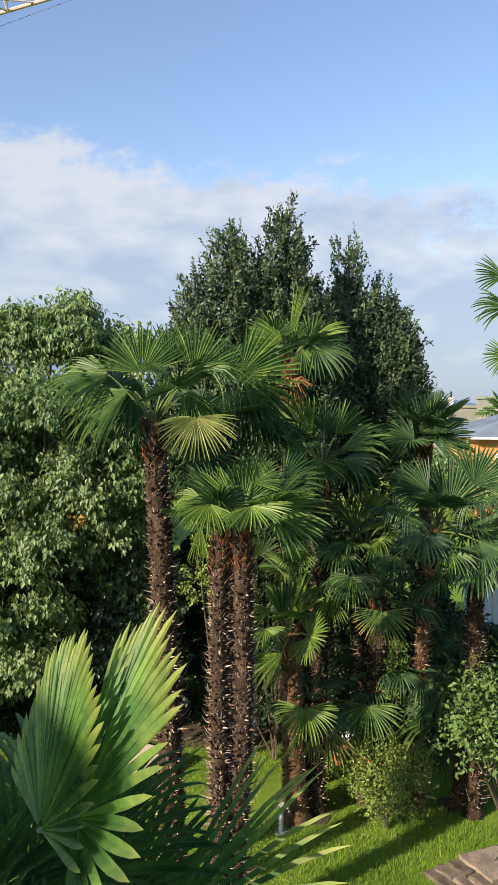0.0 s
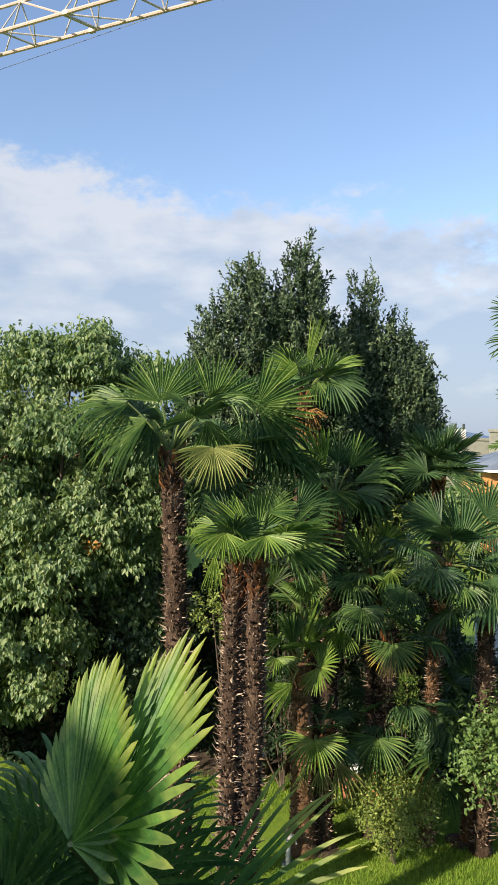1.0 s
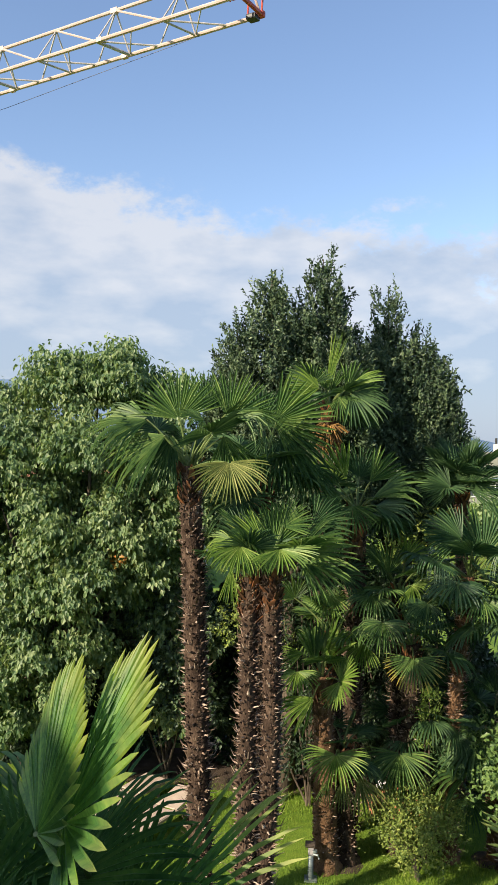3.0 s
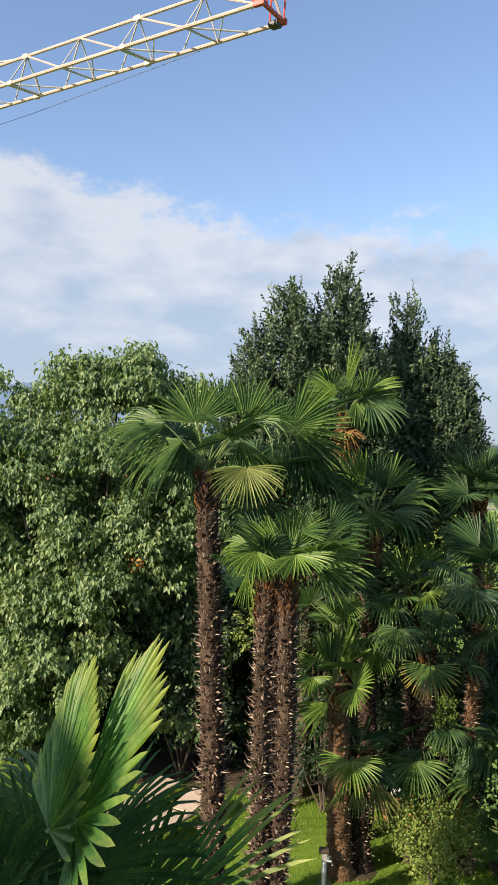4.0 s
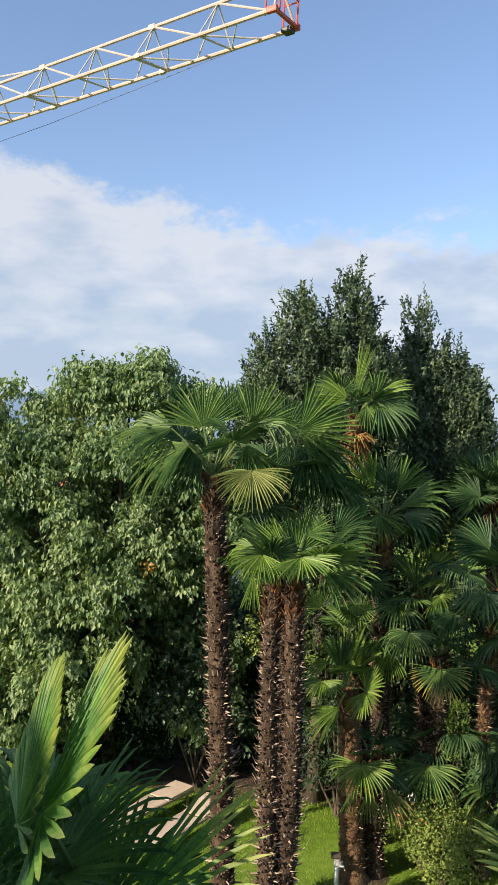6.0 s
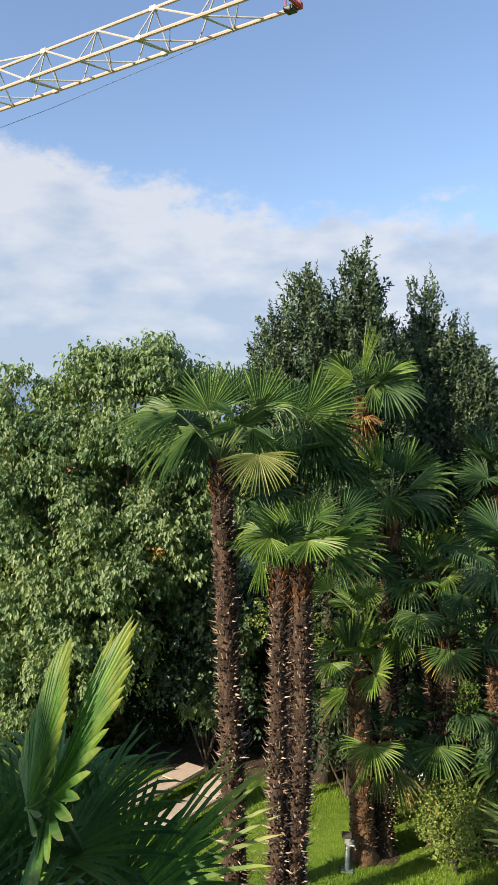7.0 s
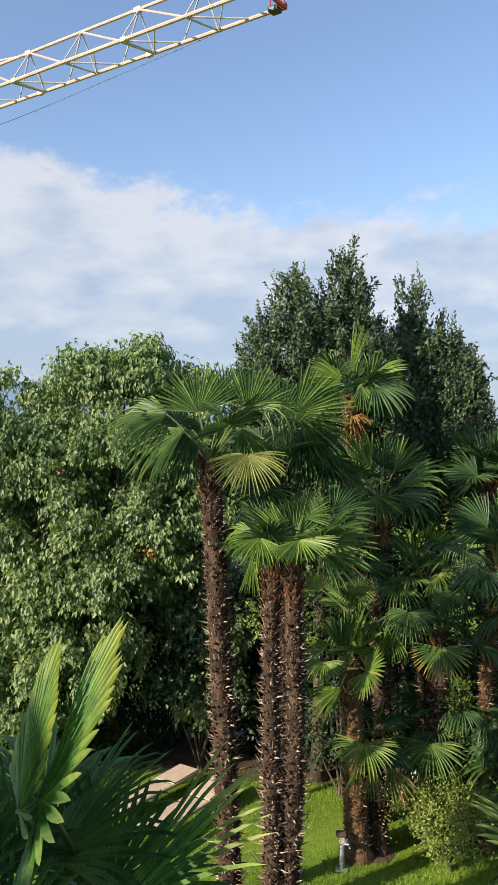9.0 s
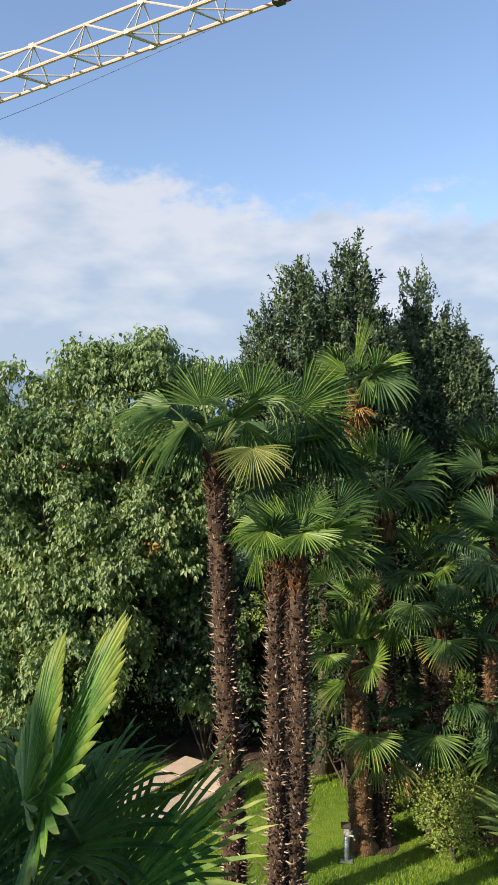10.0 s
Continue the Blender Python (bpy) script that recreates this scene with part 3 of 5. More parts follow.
fans(twin, (0.01, 7.66, 4.32), [
    ((0.03, 7.75, 4.51), (0.28, 0.25, 0.9), (0, -1, 0.35), 0.53, 1.25, M_FAN, 0.02, 0.05),
    ((0.26, 7.60, 4.46), (1, -0.1, 0.05), (-0.05, -0.75, 0.65), 0.67, 1.1, M_FAN, 0.06, 0.12),
    ((0.31, 7.70, 4.40), (0.9, -0.1, -0.3), (0, -0.8, 0.55), 0.46, 1, M_FAN_DARK, 0.06, 0.2),
    ((0.12, 7.25, 4.55), (0.3, -0.75, -0.25), (0, -0.55, 0.85), 0.45, 1.35, M_FAN_YOUNG, 0.05, 0.08),
    ((-0.07, 7.60, 4.54), (-0.55, 0.05, 0.62), (0.25, -0.9, 0.35), 0.47, 0.42, M_FAN_YOUNG, 0.02, 0.05),
    ((-0.13, 7.60, 4.52), (-0.75, 0, 0.45), (0.2, -0.9, 0.45), 0.37, 0.6, M_FAN_YOUNG, 0.05, 0.1),
    ((-0.37, 7.50, 4.58), (-0.85, -0.3, -0.1), (-0.2, -0.65, 0.75), 0.35, 1.25, M_FAN_YOUNG, 0.14, 0.5),
    ((0.43, 7.90, 4.74), (0.75, 0.2, 0.35), (0, -1, 0.4), 0.47, 1.1, M_FAN_DARK, 0.05, 0.15),
], 303)
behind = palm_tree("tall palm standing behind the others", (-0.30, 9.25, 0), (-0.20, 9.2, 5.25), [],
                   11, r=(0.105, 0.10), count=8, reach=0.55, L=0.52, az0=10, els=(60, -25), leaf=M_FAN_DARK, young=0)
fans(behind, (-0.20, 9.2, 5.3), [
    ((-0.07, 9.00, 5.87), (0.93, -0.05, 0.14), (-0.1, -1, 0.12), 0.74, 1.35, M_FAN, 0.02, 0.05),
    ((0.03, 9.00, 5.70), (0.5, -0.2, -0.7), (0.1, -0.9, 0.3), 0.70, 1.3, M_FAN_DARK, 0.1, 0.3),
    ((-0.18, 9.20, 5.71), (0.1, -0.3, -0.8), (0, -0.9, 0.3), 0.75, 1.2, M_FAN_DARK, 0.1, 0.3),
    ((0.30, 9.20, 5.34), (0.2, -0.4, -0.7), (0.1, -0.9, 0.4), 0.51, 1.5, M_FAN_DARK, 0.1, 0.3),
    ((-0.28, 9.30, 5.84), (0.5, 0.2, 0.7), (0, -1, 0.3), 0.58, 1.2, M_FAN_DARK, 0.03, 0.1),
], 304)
orange = palm_tree("palm with an orange fruiting head before the evergreens", (0.50, 12.7, 0), (0.58, 11.05, 6.15), [],
                   13, r=(0.12, 0.115), count=5, reach=0.40, L=0.48, az0=200, els=(60, 5), open_front=True, leaf=M_FAN_DARK, young=0)
fans(orange, (0.58, 11.05, 6.2), [
    ((0.54, 10.95, 6.41), (0.22, 0, 1), (0, -1, 0.1), 0.84, 0.16, M_FAN_YOUNG, 0, 0.01),
    ((0.44, 10.80, 6.41), (-0.9, -0.15, 0.3), (0.1, -0.95, 0.3), 0.52, 1, M_FAN_YOUNG, 0.04, 0.1),
    ((0.60, 11.10, 6.39), (-0.1, 0.2, 1), (0, -1, 0.2), 0.42, 0.9, M_FAN, 0.02, 0.05),
    ((0.80, 10.90, 6.41), (0.85, -0.1, 0.45), (-0.4, -0.5, 0.75), 0.65, 0.42, M_FAN_YOUNG, 0.05, 0.15),
    ((0.83, 11.20, 6.41), (0.55, 0.2, 0.65), (0, -1, 0.3), 0.56, 0.9, M_FAN, 0.04, 0.1),
    ((0.88, 10.80, 6.35), (0.75, -0.25, -0.4), (0.1, -0.8, 0.6), 0.62, 1.25, M_FAN_DARK, 0.08, 0.2),
    ((0.71, 10.75, 6.30), (0.35, -0.35, -0.7), (0, -0.9, 0.4), 0.39, 1.1, M_FAN, 0.05, 0.15),
], 305, 24)
skirted = palm_tree("palm of middle height with a brown skirt under its crown", (1.00, 11.2, 0), (0.98, 10.3, 4.72), [],
                    17, r=(0.12, 0.13), count=7, reach=0.48, L=0.52, az0=75, els=(65, -12), open_front=True, leaf=M_FAN_DARK, young=0)
fans(skirted, (0.98, 10.3, 4.78), [
    ((0.83, 10.20, 5.12), (-0.45, 0, 0.85), (0.1, -1, 0.2), 0.61, 0.62, M_FAN_YOUNG, 0.02, 0.08),
    ((1.01, 10.40, 5.17), (0.05, 0.1, 1), (0, -1, 0.2), 0.47, 1, M_FAN_FAR, 0.02, 0.05),
    ((1.14, 10.20, 5.12), (0.62, 0, 0.72), (-0.1, -1, 0.2), 0.58, 0.65, M_FAN, 0.04, 0.1),
    ((1.17, 10.00, 4.92), (0.88, -0.15, 0.45), (-0.3, -0.6, 0.75), 0.82, 0.55, M_FAN, 0.1, 0.45),
    ((1.20, 9.90, 4.82), (0.85, -0.3, 0.02), (0, -0.6, 0.8), 0.62, 0.9, M_FAN_FAR, 0.1, 0.5),
    ((0.77, 9.90, 4.93), (-0.7, -0.3, 0.05), (0, -0.7, 0.7), 0.51, 1.2, M_FAN, 0.1, 0.3),
    ((0.91, 9.80, 4.83), (0.05, -0.5, -0.6), (0, -0.8, 0.6), 0.43, 1.4, M_FAN, 0.06, 0.2),
    ((0.56, 10.30, 5.09), (-0.5, -0.1, 0.6), (0.2, -0.95, 0.3), 0.53, 1.1, M_FAN_FAR, 0.05, 0.15),
], 306, 26)
broad = palm_tree("broad palm with blue-green drooping fans", (2.34, 10.5, 0), (2.48, 10.25, 3.90), [],
                  19, r=(0.085, 0.085), bow=(-0.06, 0.05), count=9, reach=0.56, L=0.50, az0=0, els=(70, -5), leaf=M_FAN_FAR, trunk=M_TRUNK_RED, droop=0.10, tip=0.24, young=0)
fans(broad, (2.48, 10.25, 3.95), [
    ((2.62, 10.10, 4.19), (-0.05, 0.15, 1), (0, -1, 0.3), 0.72, 1.5, M_FAN_FAR, 0.01, 0.04),
    ((2.00, 9.80, 4.14), (-0.25, -0.5, 0.1), (0, -0.6, 0.85), 0.45, 2, M_FAN_FAR, 0.25, 0.75),
    ((2.91, 9.80, 4.32), (0.15, -0.5, 0.15), (0, -0.6, 0.85), 0.49, 2, M_FAN_FAR, 0.25, 0.75),
    ((2.52, 9.60, 3.72), (0.02, -0.6, -0.2), (0, -0.55, 0.85), 0.48, 1.9, M_FAN, 0.12, 0.35),
    ((1.89, 9.80, 3.61), (-0.3, -0.4, -0.3), (0, -0.7, 0.75), 0.41, 1.5, M_FAN_FAR, 0.18, 0.5),
    ((2.93, 9.70, 3.82), (0.4, -0.4, -0.3), (0, -0.8, 0.6), 0.52, 1.6, M_FAN_FAR, 0.15, 0.45),
    ((2.32, 9.90, 4.43), (-0.75, -0.1, 0.4), (0.1, -0.9, 0.4), 0.58, 1.2, M_FAN_FAR, 0.05, 0.15),
    ((2.92, 10.00, 4.50), (0.5, -0.1, 0.75), (0, -1, 0.3), 0.61, 1.2, M_FAN_FAR, 0.03, 0.1),
], 307, 30)
palm_tree("palm with a dark trunk beside the shrub", (3.05, 10.3, 0), (2.98, 10.1, 3.45),
          [(-100, 10, 0.5, 0.48, dict(droop=0.26, tip=0.42, bend=28)), (-60, 5, 0.5, 0.48, dict(droop=0.26, tip=0.42, bend=28))],
          23, r=(0.11, 0.10), count=12, reach=0.52, L=0.50, az0=40, els=(75, -20), leaf=M_FAN_FAR, droop=0.12, tip=0.26, young=0)
far_dark = palm_tree("far palm with a wide dark head", (2.68, 12.0, 0), (2.62, 11.8, 5.02), [],
                     29, r=(0.08, 0.08), count=14, reach=0.40, L=0.50, az0=15, els=(84, 10), leaf=M_FAN_DARK, droop=0.02, tip=0.05, young=0)
fans(far_dark, (2.62, 11.8, 5.0), [
    ((2.53, 11.60, 5.03), (0, 0.1, 1), (0, -1, 0.25), 0.63, 1.45, M_FAN_DARK, 0, 0.03),
    ((2.39, 11.40, 5.02), (-0.8, -0.1, 0.3), (0.1, -0.9, 0.5), 0.56, 1.2, M_FAN_DARK, 0.05, 0.15),
    ((2.64, 11.40, 5.02), (0.85, -0.1, 0.25), (-0.1, -0.9, 0.5), 0.61, 1.2, M_FAN_DARK, 0.05, 0.15),
], 308, 34)
yellowing = palm_tree("lower palm with yellow-tipped fans", (1.78, 10.8, 0), (1.72, 10.1, 3.0), [],
                      31, r=(0.11, 0.12), count=6, reach=0.44, L=0.42, az0=0, els=(75, 5), droop=0.10, tip=0.24, leaf=M_FAN_DARK, young=0)
fans(yellowing, (1.72, 10.1, 3.05), [
    ((1.31, 9.60, 3.38), (-0.02, -0.6, -0.25), (0, -0.55, 0.85), 0.46, 2, M_FAN, 0.18, 0.55),
    ((1.70, 9.60, 2.94), (-0.02, -0.55, -0.55), (0, -0.75, 0.65), 0.45, 1.75, M_FAN_TIPPED, 0.05, 0.1),
    ((1.08, 9.90, 3.03), (-0.3, -0.4, -0.5), (0, -0.8, 0.6), 0.37, 1.3, M_FAN_YOUNG, 0.08, 0.2),
    ((1.57, 10.10, 3.44), (0.4, -0.2, 0.3), (0, -0.9, 0.5), 0.47, 1.3, M_FAN_FAR, 0.08, 0.2),
], 309, 30)
clump = palm_tree("short palm in a clump, with bright young fans", (0.66, 10.05, 0), (0.56, 9.85, 2.60), [],
                  37, r=(0.165, 0.115), count=4, reach=0.40, L=0.36, az0=0, els=(85, 30), young=0, trunk=M_TRUNK_RED, stub_len=0.03)
fans(clump, (0.56, 9.85, 2.62), [
    ((0.60, 9.80, 2.79), (0.3, 0, 0.95), (-0.75, -0.65, 0.1), 0.65, 0.75, M_FAN_YOUNG, 0.02, 0.06),
    ((0.46, 9.80, 2.79), (-0.1, 0, 1), (0.6, -0.8, 0.1), 0.59, 0.6, M_FAN, 0.02, 0.06),
    ((0.24, 9.50, 2.74), (-0.05, -0.6, -0.25), (0, -0.55, 0.85), 0.38, 1.8, M_FAN_YOUNG, 0.1, 0.25),
    ((0.46, 9.50, 2.42), (-0.75, -0.35, -0.45), (0.1, -0.6, 0.8), 0.53, 0.75, M_FAN_YOUNG, 0.06, 0.12),
    ((0.78, 9.50, 2.64), (0.25, -0.45, 0.05), (0.05, -0.95, 0.3), 0.42, 2.5, M_FAN_YOUNG, 0.03, 0.06),
    ((0.31, 9.70, 2.92), (-0.9, -0.2, -0.15), (0.1, -0.7, 0.7), 0.31, 0.7, M_FAN_YOUNG, 0.05, 0.1),
], 310, 22)
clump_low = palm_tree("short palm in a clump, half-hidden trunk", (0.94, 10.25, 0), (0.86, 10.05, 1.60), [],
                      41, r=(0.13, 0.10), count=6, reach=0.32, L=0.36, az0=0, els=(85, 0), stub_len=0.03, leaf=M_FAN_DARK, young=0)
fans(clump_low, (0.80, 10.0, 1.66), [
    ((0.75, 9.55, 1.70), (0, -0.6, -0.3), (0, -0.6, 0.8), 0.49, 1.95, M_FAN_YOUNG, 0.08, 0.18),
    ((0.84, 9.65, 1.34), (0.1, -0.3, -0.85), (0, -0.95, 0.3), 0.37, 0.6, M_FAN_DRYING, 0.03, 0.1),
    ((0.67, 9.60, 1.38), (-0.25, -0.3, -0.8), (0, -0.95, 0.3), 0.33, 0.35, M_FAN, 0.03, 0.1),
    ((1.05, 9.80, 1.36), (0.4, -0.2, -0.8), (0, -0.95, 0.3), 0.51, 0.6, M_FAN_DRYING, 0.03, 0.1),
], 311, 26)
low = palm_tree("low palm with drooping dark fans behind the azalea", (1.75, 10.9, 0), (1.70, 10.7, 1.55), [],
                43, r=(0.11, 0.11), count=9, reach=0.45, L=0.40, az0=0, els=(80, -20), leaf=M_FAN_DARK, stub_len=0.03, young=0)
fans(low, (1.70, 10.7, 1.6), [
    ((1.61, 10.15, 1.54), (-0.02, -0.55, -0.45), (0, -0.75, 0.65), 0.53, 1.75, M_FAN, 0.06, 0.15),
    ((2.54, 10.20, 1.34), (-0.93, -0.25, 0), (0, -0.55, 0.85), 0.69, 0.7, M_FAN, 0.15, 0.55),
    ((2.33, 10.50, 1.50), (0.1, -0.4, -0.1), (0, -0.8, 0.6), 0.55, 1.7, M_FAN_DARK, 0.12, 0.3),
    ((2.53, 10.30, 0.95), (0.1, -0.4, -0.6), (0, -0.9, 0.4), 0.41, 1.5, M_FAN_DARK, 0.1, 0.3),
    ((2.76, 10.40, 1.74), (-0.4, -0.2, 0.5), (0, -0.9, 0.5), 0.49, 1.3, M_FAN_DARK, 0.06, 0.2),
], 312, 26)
palm_tree("palm with a reddish trunk at the lawn's edge", (2.98, 10.6, 0), (2.86, 10.45, 1.75),
          [(-130, 0, 0.45, 0.46, dict(droop=0.26, tip=0.42, bend=28))], 47, r=(0.115, 0.10), count=12, reach=0.48, L=0.46, az0=50, els=(80, -25), leaf=M_FAN_DARK, trunk=M_TRUNK_RED, stub_len=0.03, young=0)
slim = palm_tree("slim palm with upright bright fans in the clump", (0.85, 10.5, 0), (0.70, 10.25, 3.05), [],
                 59, r=(0.09, 0.085), count=6, reach=0.44, L=0.40, az0=100, els=(85, 10), young=0)
fans(slim, (0.70, 10.25, 3.1), [
    ((0.64, 10.05, 3.62), (0, -0.4, -0.4), (0, -0.85, 0.5), 0.36, 1.5, M_FAN_YOUNG, 0.05, 0.12),
    ((0.17, 10.20, 3.52), (-0.2, -0.2, 0.5), (0, -1, 0.4), 0.39, 1.4, M_FAN, 0.05, 0.15),
    ((0.79, 10.20, 3.86), (0.6, -0.2, 0.1), (0, -0.8, 0.6), 0.45, 1.2, M_FAN_DARK, 0.1, 0.3),
    ((0.46, 10.10, 3.20), (0, -0.2, -0.7), (-0.6, -0.8, 0.2), 0.45, 0.7, M_FAN, 0.05, 0.1),
], 313, 24)
pale = palm_tree("palm with pale upright fans among the others", (1.62, 10.6, 0), (1.56, 10.4, 3.62), [],
                 61, r=(0.09, 0.085), count=6, reach=0.46, L=0.44, az0=33, els=(75, 5), young=0)
fans(pale, (1.56, 10.4, 3.66), [
    ((1.42, 10.20, 3.90), (0, 0, 1), (0, -1, 0.2), 0.47, 0.75, M_FAN, 0.02, 0.05),
    ((1.64, 10.20, 4.13), (0.5, -0.1, 0.6), (0, -1, 0.3), 0.34, 1.2, M_FAN_YOUNG, 0.05, 0.1),
    ((1.19, 10.00, 3.64), (-0.2, -0.5, -0.1), (0, -0.6, 0.8), 0.46, 1.8, M_FAN, 0.2, 0.5),
    ((1.71, 10.10, 3.77), (0.3, -0.4, 0.1), (0, -0.7, 0.7), 0.41, 1.6, M_FAN_YOUNG, 0.1, 0.3),
], 314, 24)
palm_tree("low palm with dark spreading fans", (2.15, 10.8, 0), (2.10, 10.7, 1.75),
          [(-100, 25, 0.5, 0.40, dict(droop=0.26, tip=0.42, bend=28)), (-60, 10, 0.5, 0.40, dict(droop=0.26, tip=0.42, bend=28))],
          67, r=(0.10, 0.09), count=12, reach=0.5, L=0.40, az0=70, els=(80, -25), leaf=M_FAN_DARK, stub_len=0.03, young=0)
beside = palm_tree("tall palm whose fronds reach in from beside", (4.05, 9.75, 0), (3.86, 9.6, 6.45), [],
                   53, r=(0.13, 0.12), count=9, reach=0.40, L=0.44, az0=0, els=(78, -35), leaf=M_FAN)
fans(beside, (3.86, 9.6, 6.5), [
    ((3.09, 9.40, 7.08), (-0.85, -0.2, 0.15), (0.3, -0.9, 0.3), 0.42, 0.8, M_FAN, 0.04, 0.15),
    ((3.14, 9.40, 6.12), (-1, -0.2, -0.02), (0.1, -0.95, 0.3), 0.33, 1.1, M_FAN_YOUNG, 0.05, 0.15),
    ((3.15, 9.40, 6.71), (-0.95, -0.1, 0.12), (0.1, -0.8, 0.5), 0.49, 0.8, M_FAN, 0.08, 0.35),
], 315, 26)


# ---- the near palm below the balcony ----
# Near tips: some yellowing, and sunlight on them painted into the colour.
yellow_and_lit_tips(M_NEAR, 0.36, 0.66, (0.40, 0.42, 0.12))


def near_frond(palm, foot, hub, d, up, L, rng, lo, hi, nseg, droop=0.04, tip=0.06, lens=None, wide=1.0, fuse=0.45, material=None):
    """A leaf close to the eye; lo, hi: how far it spreads to both sides of d, in degrees."""
    d, up = Vector(d).normalized(), Vector(up).normalized()
    mid = radians((lo + hi) / 2)
    s = up.cross(d).normalized()
    n = d.cross(s)
    d2 = Matrix.Rotation(mid, 3, n) @ d
    v, f = fan_blade(hub, d2, n, L, rng, radians(hi - lo) / 2, nseg, fuse, droop, tip, 0.03, wide, lens or (lambda a: 1.0), 0.68, 4.0)
    hub = Vector(hub)
    fr = mesh_ob("frond", [q - hub for q in v], f, material or M_NEAR, palm)
    fr.location = hub
    sv, sf = stalk_mesh(foot, hub, 0.012, 0.03)
    mesh_ob("leaf_stalk", [Vector(q) - hub for q in sv], sf, M_STALK, fr)
    return fr


def near_palm():
    rng = random.Random(101)
    base = Vector((-0.18, 2.05, 0))
    root = tagged(new("palm_tree"), "palm with large glossy fans below the balcony", "palm tree", "garden palms")
    root.location = base
    top = Vector((0, 0, 3.78))
    palm_trunk(root, (0, 0, 0), top, 0.12, 0.11, (0.05, 0), rng, M_TRUNK)
    sheaths(root, top, 0.11, rng)

    def at(x, y, z):
        return Vector((x, y, z)) - base
    near_frond(root, top, at(-0.281, 1.543, 4.372), (0.097, 0.359, 0.928), (-0.88, -0.41, 0.25), 0.53, rng, -92, 76, 34, droop=0.0, tip=0.015, wide=1.12, fuse=0.60,
               lens=lambda a: 1.0 - 0.12 * min(1.0, max(0.0, -a - 0.6)) - 0.10 * max(0.0, a - 0.5))
    near_frond(root, top, at(-0.166, 1.451, 4.454), (0.416, 0.113, 0.903), (-0.85, -0.31, 0.43), 0.585, rng, -108, 42, 25, droop=0.0, tip=0.015, wide=1.25, fuse=0.45,
               lens=lambda a: 1.0 - 0.16 * max(0.0, -a - 0.1) - 0.30 * max(0.0, a - 0.85))
    # The darker leaf copy paints the shade on this fan and the lower ones.
    near_frond(root, top, at(-0.26, 1.78, 4.10), (0.62, 0.20, 0.62), (-0.62, -0.45, 0.62), 0.60, rng, -62, 66, 27, droop=0.05, tip=0.20, fuse=0.34, wide=1.1, material=M_NEAR_SHADED)
    near_frond(root, top, at(0.04, 1.48, 4.10), (0.44, 0.28, 0.50), (-0.66, -0.34, 0.66), 0.66, rng, -72, 24, 14, droop=0.03, tip=0.07, fuse=0.24, wide=1.05)
    near_frond(root, top, at(-0.36, 1.55, 3.98), (-0.05, -0.30, 0.42), (-0.35, -0.7, 0.6), 0.52, rng, -100, 100, 32, droop=0.05, tip=0.10, material=M_NEAR_SHADED)
    near_frond(root, top, at(-0.55, 1.75, 4.02), (-0.20, -0.15, 0.45), (-0.2, -0.8, 0.5), 0.50, rng, -100, 100, 32, droop=0.08, tip=0.14, material=M_NEAR_SHADED)
    near_frond(root, top, at(-0.22, 1.48, 3.78), (0.10, -0.45, 0.12), (0.0, -0.25, 0.95), 0.50, rng, -100, 100, 32, droop=0.08, tip=0.14, material=M_NEAR_SHADED)
    near_frond(root, top, at(-0.42, 1.45, 4.02), (0.12, -0.25, 0.5), (-0.6, -0.6, 0.5), 0.46, rng, -90, 90, 30, droop=0.05, tip=0.10, material=M_NEAR_SHADED)
    # Mostly unseen fan at the left, set facing the sun as a shade caster.
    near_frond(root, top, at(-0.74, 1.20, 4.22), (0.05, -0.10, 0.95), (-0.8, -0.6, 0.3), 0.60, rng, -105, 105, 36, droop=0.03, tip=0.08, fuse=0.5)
    near_frond(root, top, at(-0.45, 2.15, 4.10), (-0.4, 0.2, 0.35), (0.3, -0.3, 0.9), 0.55, rng, -90, 90, 30, droop=0.15, tip=0.3, material=M_NEAR_SHADED)
    near_frond(root, top, at(-0.46, 1.98, 3.98), (0.05, 0.0, 0.95), (0.1, -0.9, 0.3), 0.46, rng, -95, 95, 34, droop=0.03, tip=0.06, material=M_NEAR_SHADED)
    near_frond(root, top, at(-0.12, 1.98, 3.92), (0.20, 0.0, 0.90), (0.1, -0.9, 0.3), 0.44, rng, -95, 95, 34, droop=0.03, tip=0.06, material=M_NEAR_SHADED)
    near_frond(root, top, at(-0.64, 1.45, 4.10), (-0.05, 0.10, 0.95), (0.1, -0.9, 0.3), 0.34, rng, -80, 80, 26, droop=0.03, tip=0.06, material=M_NEAR_SHADED)
    near_frond(root, top, at(-0.42, 1.32, 4.12), (0.02, 0.05, 0.95), (0.2, -0.8, 0.4), 0.32, rng, -85, 85, 26, droop=0.03, tip=0.06, material=M_NEAR_SHADED)
    near_frond(root, top, at(-0.24, 1.36, 4.06), (0.15, 0.05, 0.90), (0.1, -0.8, 0.5), 0.34, rng, -85, 85, 26, droop=0.04, tip=0.08, material=M_NEAR_SHADED)
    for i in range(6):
        frond(root, top, 40 + 61 * i, -18 + 6 * (i % 3), 0.4, 0.5, rng, M_NEAR_SHADED, bend=30, droop=0.25, tip=0.4)
    return root


near_palm()


